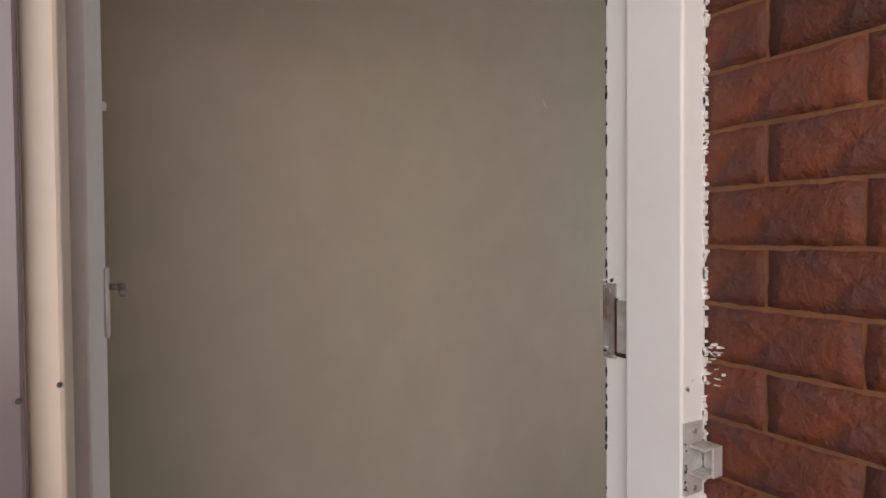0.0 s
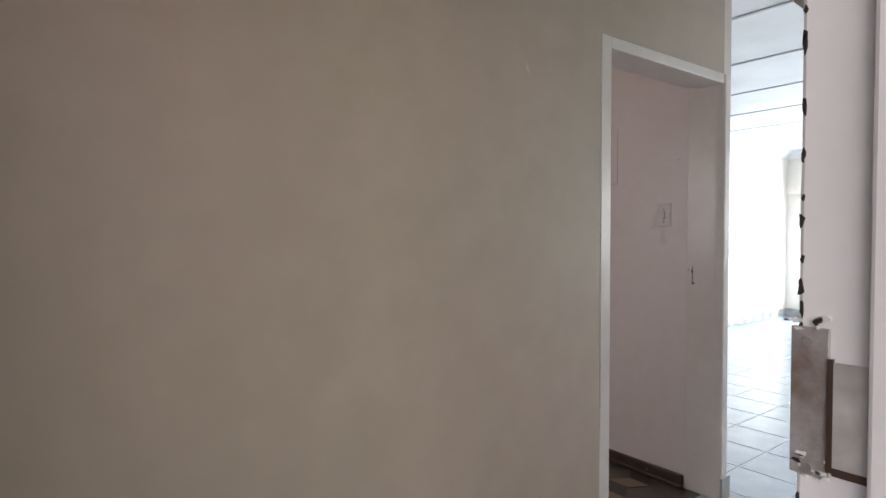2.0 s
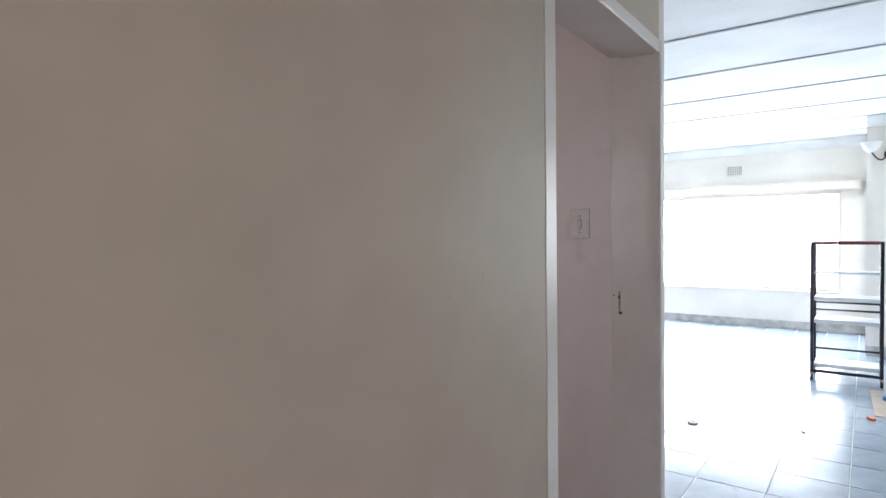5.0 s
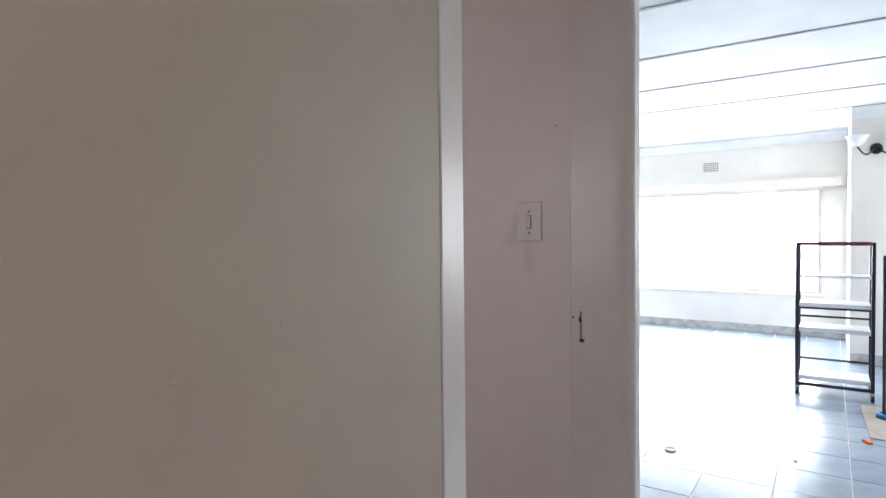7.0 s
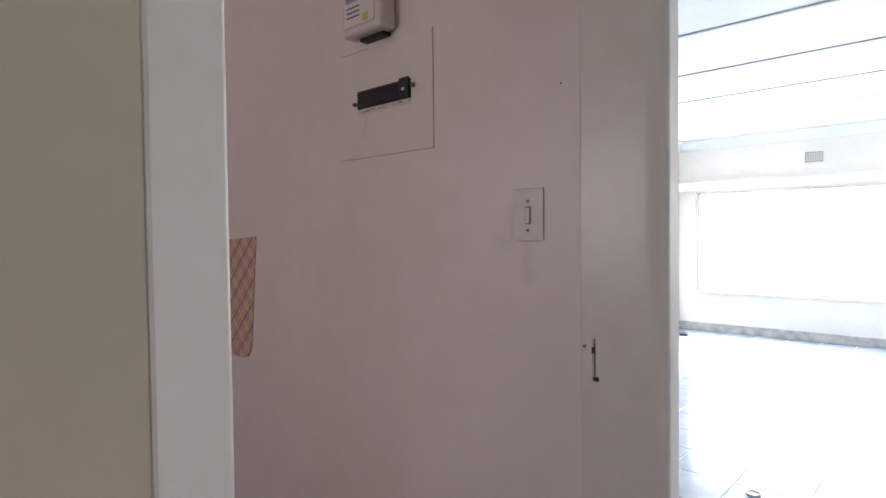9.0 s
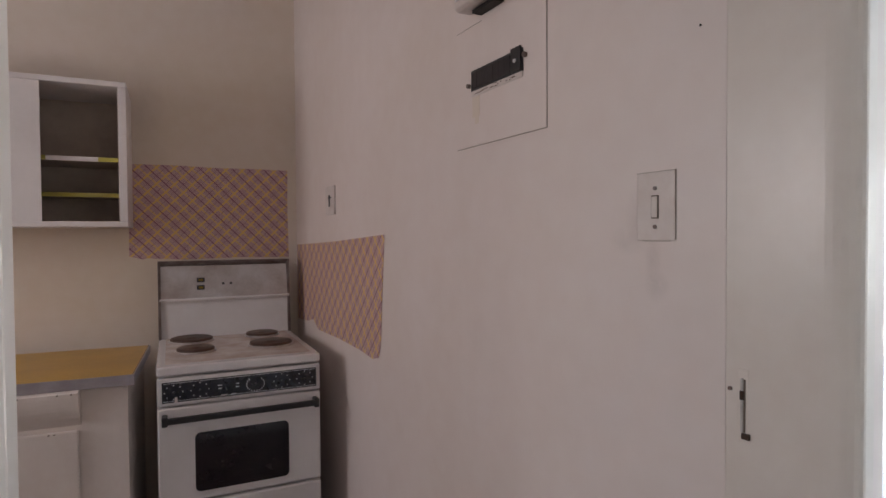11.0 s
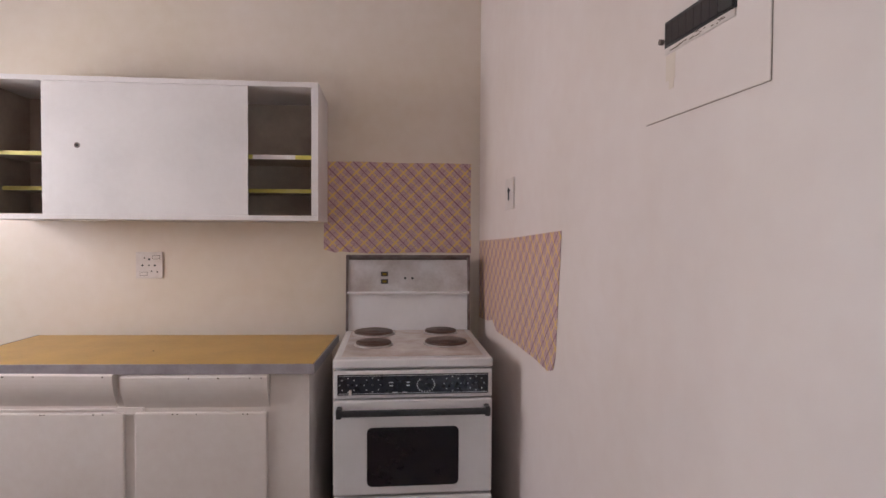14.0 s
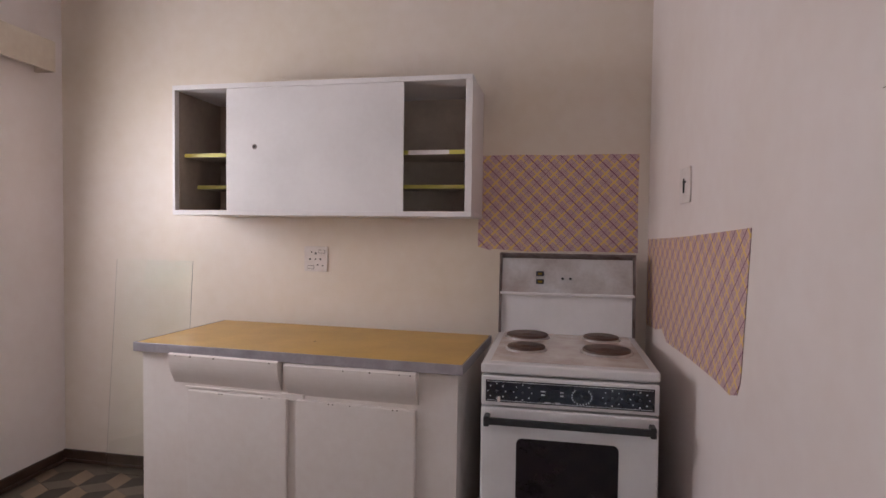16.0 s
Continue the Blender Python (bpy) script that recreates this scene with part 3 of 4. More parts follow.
glass_strip = part("fascia", box(SX0 + 0.018, SX1 - 0.018, SF - 0.002, SF + 0.004, 0.752, 0.828, bevel=0.001), M_panel, ctl, "black glass control fascia")
bm = bmesh.new()
for kx, n0 in ((-0.615, 8), (-0.525, 8), (-0.225, 8), (-0.135, 8)):
    for i in range(n0):
        a = 2 * math.pi * i / n0
        x, z = kx + 0.031 * math.cos(a), 0.790 + 0.026 * math.sin(a)
        add_box(bm, x - 0.0022, x + 0.0022, SF - 0.0032, SF - 0.0018, z - 0.002, z + 0.002)
for i in range(16):
    a = math.pi * 0.75 + 1.5 * math.pi * i / 15
    x, z = -0.325 + 0.033 * math.cos(a), 0.788 + 0.027 * math.sin(a)
    add_box(bm, x - 0.0016, x + 0.0016, SF - 0.0032, SF - 0.0018, z - 0.003, z + 0.003)
for x, z, w in ((-0.455, 0.798, 0.016), (-0.455, 0.786, 0.014), (-0.392, 0.798, 0.012), (-0.392, 0.786, 0.012), (-0.440, 0.760, 0.022), (-0.405, 0.760, 0.018)):
    add_box(bm, x - w / 2, x + w / 2, SF - 0.0032, SF - 0.0018, z - 0.002, z + 0.002)
for z in (0.7575, 0.8235):
    add_box(bm, SX0 + 0.022, SX1 - 0.022, SF - 0.0030, SF - 0.0018, z - 0.0008, z + 0.0008)
part("dial_markings", bm, M_print, glass_strip, "white printed dial marks")
for kx in (-0.615, -0.525, -0.325, -0.225, -0.135):
    part("spindle", cyl((kx, SF - 0.010, 0.790), (kx, SF, 0.790), 0.004, n=10), M_black, glass_strip)
part("broken_knob", box(-0.612, -0.602, SF - 0.012, SF - 0.002, 0.753, 0.772, bevel=0.002), M_plastic, glass_strip)
door = part("oven_door", box(SX0 + 0.002, SX1 - 0.002, SF, SF + 0.035, 0.372, 0.731, bevel=0.007, seg=3), M_enamel, stove)
part("window", rounded_plate(-0.545, -0.200, 0.405, 0.628, SF - 0.003, SF + 0.004, 0.020), M_oven, door, "dark oven window")
bm = boxes((SX0 + 0.022, SX1 - 0.022, SF - 0.050, SF - 0.028, 0.683, 0.705), (SX0 + 0.016, SX0 + 0.036, SF - 0.050, SF - 0.0005, 0.676, 0.712),
           (SX1 - 0.036, SX1 - 0.016, SF - 0.050, SF - 0.0005, 0.676, 0.712), bevel=0.005)
part("handle", bm, M_black, door, "long black bar handle")
part("bottom_drawer", box(SX0 + 0.002, SX1 - 0.002, SF, SF + 0.03, 0.09, 0.362, bevel=0.006), M_enamel, stove)

# ---- kitchen: base cabinet and worktop ----
cabinet = thing("base_cabinet", C @ Matrix.Translation((0, 0, 0.010)), "cream painted wooden kitchen cabinet with chipped edges", "cabinet")
part("body", boxes((-1.405, -0.022, 0.032, 0.60, -0.010, 0.805),), M_cab, cabinet)


def drawer_front(x0, x1, tilt):
    pts = [(0.034, 0.812), (0.0, 0.812)]
    for i in range(9):
        a = i / 8
        pts.append((-0.012 + 0.044 * (a ** 2.2), 0.805 - 0.125 * a))
    pts.append((0.034, 0.680))
    d = part("drawer", extrude_profile(pts, x0, x1), M_cab, cabinet, "bull-nosed drawer front without a handle", m=pose(0, 0, 0, 0, tilt, 0))
    r = random.Random(int(-x0 * 100))
    for _ in range(4):
        x = r.uniform(x0 + 0.02, x1 - 0.02)
        part("paint_chip", box(x, x + r.uniform(0.003, 0.010), -0.0135, -0.010, 0.799, 0.8045, bevel=0.0008, seg=1), M_grime, d)


drawer_front(-1.248, -0.745, 0.35)
drawer_front(-0.708, -0.168, -0.25)
for x0, x1 in ((-1.170, -0.712), (-0.672, -0.178)):
    d = part("door", box(x0, x1, 0.012, 0.032, 0.09, 0.664, bevel=0.006, seg=3), M_cab, cabinet)
    r = random.Random(int(-x0 * 90))
    for _ in range(5):
        x = r.uniform(x0 + 0.02, x1 - 0.03)
        part("paint_chip", box(x, x + r.uniform(0.003, 0.009), 0.0115, 0.014, 0.6555, 0.6600, bevel=0.0008, seg=1), M_grime, d)
part("rail", boxes((-1.19, -0.73, 0.026, 0.034, 0.667, 0.676), (-0.742, -0.642, 0.020, 0.034, 0.655, 0.682), bevel=0.002), M_cab, cabinet)
top = thing("worktop", C, "ochre laminate worktop with dull metal edging on the cabinet", "worktop")
part("board", box(-1.422, 0.0, 0.004, 0.63, 0.825, 0.860, bevel=0.002, seg=1), M_formica, top)
part("front_edge", box(-1.426, 0.004, -0.001, 0.004, 0.823, 0.8615, bevel=0.0015), M_alu, top, "dull metal edging strip")
part("side_edge", box(0.0, 0.004, 0.004, 0.63, 0.823, 0.8615, bevel=0.0015), M_alu, top)
part("side_edge", box(-1.426, -1.422, 0.004, 0.63, 0.823, 0.8615, bevel=0.0015), M_alu, top)

part("joint", boxes((-1.4215, -0.0005, 0.0042, 0.0068, 0.8598, 0.8606), (-1.4215, -1.4185, 0.0068, 0.628, 0.8598, 0.8606), (-0.003, -0.0005, 0.0068, 0.628, 0.8598, 0.8606)), M_grime, top, "dark line for the shadow round the plate inside the edging")
part("burn_mark", cyl((-0.71, 0.25, 0.8595), (-0.71, 0.25, 0.8605), 0.006, 0.005, 10), M_hole, top)

# ---- kitchen: wall cupboard ----
cup = thing("wall_cupboard", K, "white wall cupboard with sliding door and empty shelves edged in yellow", "cupboard")
CX0, CX1, CF, CZ0, CZ1 = -2.198, -0.775, -0.38, 1.408, 2.012
part("carcass", boxes((CX0, CX1, CF, -0.004, CZ0, CZ0 + 0.022), (CX0, CX1, CF, -0.004, CZ1 - 0.022, CZ1), (CX0, CX0 + 0.014, CF, -0.004, CZ0 + 0.022, CZ1 - 0.022),
                      (CX1 - 0.030, CX1, CF, -0.004, CZ0 + 0.022, CZ1 - 0.022), bevel=0.002), M_cabw, cup)
part("back", box(CX0 + 0.014, CX1 - 0.030, -0.012, -0.004, CZ0 + 0.022, CZ1 - 0.022), M_in, cup, "brown unpainted back panel")
part("lining", boxes((CX0 + 0.0145, CX0 + 0.018, CF + 0.03, -0.012, CZ0 + 0.023, CZ1 - 0.023), (CX1 - 0.034, CX1 - 0.0305, CF + 0.03, -0.012, CZ0 + 0.023, CZ1 - 0.023),
                     (CX0 + 0.018, CX1 - 0.034, CF + 0.03, -0.012, CZ0 + 0.0225, CZ0 + 0.025)), M_in, cup)
for z, d in ((1.701, 0.30), (1.557, 0.20)):
    s = part("shelf", box(CX0 + 0.019, CX1 - 0.035, -0.012 - d, -0.013, z - 0.016, z), M_in, cup)
    part("edging", box(CX0 + 0.019, CX1 - 0.035, -0.015 - d, -0.012 - d, z - 0.017, z + 0.001), M_yellow, s, "yellow plastic shelf edging")
part("bare_edging", box(-1.070, -0.885, -0.3165, -0.3152, 1.683, 1.7025), M_cabw, cup, "white stretch of shelf edge where the yellow is worn off")
sd = part("sliding_door", box(-1.925, -1.078, CF + 0.010, CF + 0.018, CZ0 + 0.022, CZ1 - 0.022, bevel=0.001), M_cabw, cup)
part("finger_pull", cyl((-1.782, CF + 0.0085, 1.722), (-1.782, CF + 0.012, 1.722), 0.012, n=18), M_rust, sd, "small round finger pull")
part("knob_centre", cyl((-1.782, CF + 0.007, 1.722), (-1.782, CF + 0.010, 1.722), 0.006, n=12), M_hole, sd)

# ---- kitchen: paper, sockets, switches ----


def jagged_sheet(pts, m, label):
    bm = bmesh.new()
    vs = [bm.verts.new((x, 0, z)) for x, z in pts]
    fc = bm.faces.new(vs)
    r = bmesh.ops.extrude_face_region(bm, geom=[fc])
    bmesh.ops.translate(bm, vec=(0, -0.0015, 0), verts=[v for v in r["geom"] if isinstance(v, bmesh.types.BMVert)])
    bmesh.ops.recalc_face_normals(bm, faces=bm.faces)
    ob = new("shelf_paper", mesh_of("shelf_paper", bm, M_plaid))
    ob.matrix_world = m
    return tagged(ob, label, "wall covering")


jagged_sheet([(-0.795, 1.715), (-0.60, 1.718), (-0.40, 1.713), (-0.20, 1.716), (-0.046, 1.714), (-0.048, 1.50), (-0.044, 1.255), (-0.30, 1.258), (-0.55, 1.252),
              (-0.72, 1.262), (-0.735, 1.256), (-0.795, 1.272), (-0.792, 1.50)], K @ Matrix.Translation((0, -0.001, 0)),
             "tartan patterned adhesive paper stuck above the stove")
W = pose(0, 0, 0, 0, 0, 90)
jagged_sheet([(1.502, 1.367), (1.80, 1.352), (2.10, 1.338), (2.35, 1.330), (2.695, 1.320), (2.693, 1.10), (2.690, 0.925), (2.50, 0.935), (2.40, 0.955), (2.32, 0.915), (2.0, 0.918), (1.75, 0.913),
              (1.62, 0.902), (1.568, 0.916), (1.545, 0.96), (1.53, 1.10)], pose(-0.0010, 0, 0, 0, 0, 90) @ Matrix.Diagonal((1, -1, 1, 1)),
             "tartan patterned adhesive paper with a torn edge, beside the stove")


def light_switch():
    """Wall at x = 0, facing -x."""
    t = thing("light_switch", I, "grubby cream single light switch beside the kitchen doorway", "light switch")
    p = part("plate", box(-0.0028, -0.0005, 0.271, 0.351, 1.350, 1.468, bevel=0.0015), M_plastic, t)
    part("rocker_frame", box(-0.0044, -0.0030, 0.3035, 0.3185, 1.388, 1.428), M_grime, p)
    part("rocker", box(-0.0065, -0.0036, 0.3052, 0.3168, 1.390, 1.426, bevel=0.0012), M_plastic, p)
    for z in (1.440, 1.374):
        part("screw", cyl((-0.0052, 0.311, z), (-0.003, 0.311, z), 0.0036, n=10), M_rust, p)
    # dark strips painted for the shadow along the plate's edges
    part("shadow_gap", boxes((-0.0016, -0.0004, 0.2700, 0.3525, 1.4675, 1.4688), (-0.0016, -0.0004, 0.2697, 0.2710, 1.352, 1.468), (-0.0016, -0.0004, 0.28, 0.34, 1.3490, 1.3502)), M_gap, t, "dark line for the shadow round the plate")
    return t


light_switch()
iso = thing("isolator_switch", I, "cream stove isolator switch with a dark toggle", "switch")
p = part("plate", box(-0.008, -0.0005, 2.040, 2.165, 1.458, 1.585, bevel=0.002), M_plastic, iso)
part("toggle", boxes((-0.013, -0.008, 2.099, 2.106, 1.494, 1.546), (-0.010, -0.008, 2.082, 2.122, 1.530, 1.537), bevel=0.002), M_black, p)
sock = thing("power_outlet", K, "cream three-pin double-switch wall socket above the worktop", "socket")
p = part("plate", box(-1.702, -1.574, -0.010, -0.001, 1.128, 1.258, bevel=0.003), M_plastic, sock)
for x, z, r in ((-1.638, 1.222, 0.0055), (-1.670, 1.192, 0.005), (-1.612, 1.192, 0.005), (-1.640, 1.192, 0.004), (-1.660, 1.228, 0.004), (-1.600, 1.160, 0.004), (-1.628, 1.163, 0.004)):
    part("pin_hole", cyl((x, -0.0108, z), (x, -0.006, z), r, n=12), M_hole, p)
for x, z in ((-1.605, 1.232), (-1.665, 1.150)):
    k = part("rocker_surround", box(x - 0.018, x + 0.018, -0.0108, -0.009, z - 0.009, z + 0.009, bevel=0.0005, seg=1), M_grime, p)
    part("rocker", box(x - 0.016, x + 0.016, -0.013, -0.0105, z - 0.007, z + 0.007, bevel=0.001), M_plastic, k)

board = thing("distribution_board", I, "flush cream metal fuse board with a dark breaker slot", "fuse board")
cv = part("cover", box(-0.003, -0.0005, 0.602, 0.982, 1.594, 1.905, bevel=0.0015), M_kwall, board)
for g in ((0.6008, 0.6020, 1.593, 1.906), (0.6020, 0.983, 1.5926, 1.5940), (0.86, 0.983, 1.9045, 1.9075)):
    part("gap", box(-0.0012, -0.0004, *g), M_gap, board, "dark gap round the cover")
slot = part("breaker_slot", box(-0.0065, -0.0025, 0.682, 0.904, 1.735, 1.788, bevel=0.001), M_black, cv, "row of black circuit breakers")
part("main_breaker", box(-0.012, -0.0065, 0.684, 0.722, 1.737, 1.793, bevel=0.002), M_black, slot)
part("toggle", box(-0.0165, -0.012, 0.698, 0.706, 1.757, 1.765, bevel=0.001), M_print, slot)
for i in range(7):
    y = 0.728 + i * 0.0245
    part("breaker", box(-0.0076, -0.0065, y, y + 0.0240, 1.741, 1.782, bevel=0.0003, seg=1), M_panel, slot)
part("label_strip", boxes((-0.0058, -0.0028, 0.684, 0.902, 1.722, 1.735)), M_plastic, cv)
r = random.Random(9)
bm = bmesh.new()
for _ in range(22):
    y, z = r.uniform(0.69, 0.88), r.uniform(1.725, 1.733)
    add_box(bm, -0.0064, -0.0057, y, y + r.uniform(0.004, 0.018), z, z + 0.0016)
part("label_scribble", bm, M_grime, cv, "illegible pencilled labels")
for y, z in ((0.672, 1.768), (0.914, 1.752)):
    part("screw", cyl((-0.012, y, z), (-0.004, y, z), 0.006, n=12), M_rust, cv)
part("stain", boxes((-0.0037, -0.0029, 0.868, 0.902, 1.668, 1.720), (-0.0037, -0.0029, 0.872, 0.890, 1.650, 1.668)), M_kback, cv, "yellowed glue stain")

meter = thing("electricity_meter", I, "grey-white prepaid electricity meter mounted above the fuse board", "electricity meter")
b = part("case", box(-0.060, -0.001, 0.735, 0.905, 1.928, 2.085, bevel=0.014, seg=3), M_plastic, meter)
part("face", box(-0.063, -0.059, 0.760, 0.890, 1.950, 2.070, bevel=0.003), M_cabw, b)
part("display", box(-0.065, -0.062, 0.800, 0.878, 2.018, 2.052, bevel=0.001), M_alu, b)
for z in (1.975, 1.988, 2.001):
    part("label_bar", box(-0.0642, -0.0625, 0.82, 0.875, z, z + 0.004), M_grime, b)
part("warning_sticker", box(-0.0645, -0.0625, 0.785, 0.805, 1.957, 1.977), M_yellow, b, "small yellow warning sticker")
# thin dark box in place of the shadow under the meter case
part("base_shadow_strip", box(-0.030, -0.001, 0.760, 0.860, 1.918, 1.928, bevel=0.002), M_iron, meter)

# ---- kitchen: glass sheet, pelmet, window ----
pane = new("glass_sheet", mesh_of("glass_sheet", box(-2.815, -2.345, -0.0025, 0.0025, 0.0, 1.17, bevel=0.001, seg=1), M_glass))
pane.matrix_world = K @ pose(0, -0.105, 0.0, -4.6, 0, 0) @ pose(0, 0, 0.0015)
pane.visible_shadow = False
tagged(pane, "loose clear glass sheet leaning against the kitchen wall", "glass sheet")
pel = thing("curtain_pelmet", I, "cream painted wooden curtain pelmet on the kitchen wall", "pelmet")
part("front_board", box(-3.075, -3.057, 0.55, 2.72, 2.165, 2.325, bevel=0.002), M_wood, pel)
part("end_board", box(-3.169, -3.075, 2.702, 2.72, 2.165, 2.325, bevel=0.002), M_wood, pel)
part("top_board", box(-3.169, -3.075, 0.55, 2.702, 2.31, 2.325, bevel=0.002), M_wood, pel)
win = thing("window_2", I, "white steel-framed kitchen window", "window", kind="structure")
part("window_frame", boxes((-3.27, -3.23, 1.04, 1.08, 1.0, 2.15), (-3.27, -3.23, 2.20, 2.24, 1.0, 2.15), (-3.27, -3.23, 1.08, 2.20, 1.0, 1.04), (-3.27, -3.23, 1.08, 2.20, 2.11, 2.15),
                           (-3.27, -3.23, 1.62, 1.66, 1.04, 2.11), bevel=0.003), M_trim, win)
for y0, y1 in ((1.08, 1.62), (1.66, 2.20)):
    g = part("pane", box(-3.252, -3.248, y0, y1, 1.04, 2.11), M_glass, win)
    g.visible_shadow = False

# ---- living room ----
win = thing("window_1", I, "wide white steel window flooded with daylight", "window", kind="structure")
part("window_frame", boxes((7.18, 7.22, -0.355, -0.315, 0.535, 1.90), (7.18, 7.22, 2.30, 2.34, 0.535, 1.90), (7.18, 7.22, -0.315, 2.30, 0.535, 0.575), (7.18, 7.22, -0.315, 2.30, 1.86, 1.90), bevel=0.003), M_trim, win)
part("window_sill", box(7.05, 7.18, -0.375, 2.36, 0.525, 0.540, bevel=0.003), M_trim, win)
for y0, y1 in ((-0.315, 0.98), (0.982, 2.30)):
    g = part("pane", box(7.198, 7.202, y0, y1, 0.575, 1.86), M_glass, win)
    g.visible_shadow = False
    part("window_catch", box(7.165, 7.18, y0 + 0.38 if y0 < 0 else y0 + 0.83, y0 + 0.41 if y0 < 0 else y0 + 0.86, 0.96, 1.00, bevel=0.003), M_steel, win)
pel = thing("curtain_pelmet", I, "white wooden curtain pelmet above the living room window", "pelmet")
part("front_board", box(6.96, 6.976, -0.560, 2.51, 1.912, 2.022, bevel=0.002), M_trim, pel)
part("end_board", box(6.976, 7.098, -0.560, -0.544, 1.912, 2.022, bevel=0.002), M_trim, pel)
part("top_board", box(6.976, 7.098, -0.544, 2.51, 2.007, 2.022, bevel=0.002), M_trim, pel)
vent = thing("air_vent", I, "small square-holed air brick high on the window wall", "air vent")
part("backing", box(7.094, 7.099, 0.838, 1.032, 2.185, 2.315), M_hole, vent)
bm = bmesh.new()
for i in range(9):
    y = 0.838 + i * 0.194 / 8
    add_box(bm, 7.087, 7.094, y - 0.0045, y + 0.0045, 2.183, 2.317)
for i in range(6):
    z = 2.185 + i * 0.130 / 5
    add_box(bm, 7.0865, 7.0935, 0.836, 1.034, z - 0.0045, z + 0.0045)
part("grille", bm, M_lwall, vent)


def rack():
    t = thing("display_rack", pose(4.17, -0.477, 0), "tall dark steel rack on castors with white shelves", "rack")
    w, d, h = 0.255, 0.16, 1.266
    for sx in (-1, 1):
        for sy in (-1, 1):
            part("post", box(sx * d - 0.013, sx * d + 0.013, sy * w - 0.013, sy * w + 0.013, 0.075, h, bevel=0.003), M_rack, t)
            c = part("castor", cyl((sx * d, sy * w - 0.012, 0.030), (sx * d, sy * w + 0.012, 0.030), 0.030, n=18), M_black, t)
            part("fork", box(sx * d - 0.014, sx * d + 0.014, sy * w - 0.018, sy * w + 0.018, 0.055, 0.075, bevel=0.002), M_steel, c)
    for z in (0.09, h - 0.012):
        for sx in (-1, 1):
            part("rail", box(sx * d - 0.011, sx * d + 0.011, -w, w, z - 0.012, z + 0.012, bevel=0.002), M_rackred if (z > 1 and sx < 0) else M_rack, t)
        for sy in (-1, 1):
            part("rail", box(-d, d, sy * w - 0.011, sy * w + 0.011, z - 0.012, z + 0.012, bevel=0.002), M_rack, t)
    for z in (0.15, 0.552, 0.757, 0.985):
        part("shelf", box(-d + 0.01, d - 0.01, -w + 0.014, w - 0.014, z - (0.024 if z < 0.9 else 0.010), z + 0.01, bevel=0.003), M_shelf, t)
    for z in (0.25, 0.62, 0.69):
        part("bar", box(d - 0.008, d + 0.008, -w, w, z - 0.009, z + 0.009, bevel=0.002), M_rack, t)
    return t


rack()
fr = thing("folded_rack_panel", pose(3.62, -0.80, 0, 0, 4, 0), "dark steel panel standing beside the rack", "rack panel")
for y in (-0.10, 0.02):
    part("upright", box(-0.01, 0.01, y - 0.01, y + 0.01, 0.0, 1.18, bevel=0.002), M_rack, fr)
for z in (0.02, 0.45, 0.86, 1.16):
    part("crossbar", box(-0.009, 0.009, -0.10, 0.02, z - 0.008, z + 0.008, bevel=0.002), M_rack, fr)


def sconce(m, label):
    t = thing("wall_lamp", m, label, "wall lamp", "wall lamps")
    part("backplate", cyl((0, 0, 0), (0.02, 0, 0), 0.055, 0.045, 24), M_iron, t, "", True)
    for s in (-1, 1):
        bm = bmesh.new()
        pts = [Vector((0.02 + 0.07 * math.sin(i / 8 * math.pi / 2) + 0.04 * i / 8, s * (0.02 + 0.14 * i / 8), -0.07 * math.sin(i / 8 * math.pi) + 0.02 * i / 8)) for i in range(9)]
        for a, b2 in zip(pts, pts[1:]):
            add_cyl(bm, a, b2, 0.008, 0.008, 8)
        arm = part("arm", bm, M_iron, t, "", True)
        prof = [(0.014, 0.0), (0.045, 0.012), (0.075, 0.045), (0.090, 0.085), (0.102, 0.105), (0.098, 0.105), (0.086, 0.085), (0.070, 0.047), (0.040, 0.018), (0.0, 0.010)]
        part("shade", lathe(prof), M_opal, arm, "white opal glass bowl shade", True, Matrix.Translation((0.13, s * 0.16, 0.02)))
    return t


sconce(pose(5.549, -0.82, 2.17, 0, 0, 180), "two-arm black iron wall lamp, white glass bowls, pier")
sconce(pose(2.4, 2.549, 2.17, 0, 0, -90), "two-arm black iron wall lamp, white glass bowls, side wall")
mat1 = new("cardboard_sheet", mesh_of("cardboard_sheet", box(-0.42, 0.42, -0.2, 0.2, 0, 0.006, bevel=0.001, seg=1), M_card))
mat1.matrix_world = pose(3.47, -0.86, 0.0, 0, 0, 2)
tagged(mat1, "grey-brown cardboard sheet lying on the tiles", "cardboard")
tp = new("tape_roll", mesh_of("tape_roll", lathe([(0.04, 0), (0.06, 0), (0.06, 0.035), (0.04, 0.035), (0.04, 0)]), M_blue, True))
tp.matrix_world = pose(3.58, -0.79, 0.006)
tagged(tp, "blue roll of tape on the cardboard sheet", "tape")
op = new("plastic_scrap", mesh_of("plastic_scrap", box(-0.03, 0.03, -0.018, 0.018, 0, 0.02, bevel=0.006), M_orange))
op.matrix_world = pose(2.93, -0.655, 0.0, 0, 0, 30)
tagged(op, "small orange plastic scrap on the tiles", "litter")
cp = new("jar_lid", mesh_of("jar_lid", lathe([(0.0, 0.004), (0.030, 0.004), (0.034, 0.0), (0.036, 0.012), (0.033, 0.012), (0.031, 0.006), (0.0, 0.006)]), M_plastic, True))
cp.matrix_world = pose(2.14, 0.375, 0.0)
tagged(cp, "clear-rimmed jar lid lying on the tiles", "litter")
lp = new("grey_scrap", mesh_of("grey_scrap", box(-0.022, 0.022, -0.010, 0.010, 0, 0.008, bevel=0.003), M_strip))
lp.matrix_world = pose(2.36, -0.28, 0.0, 0, 0, 20)
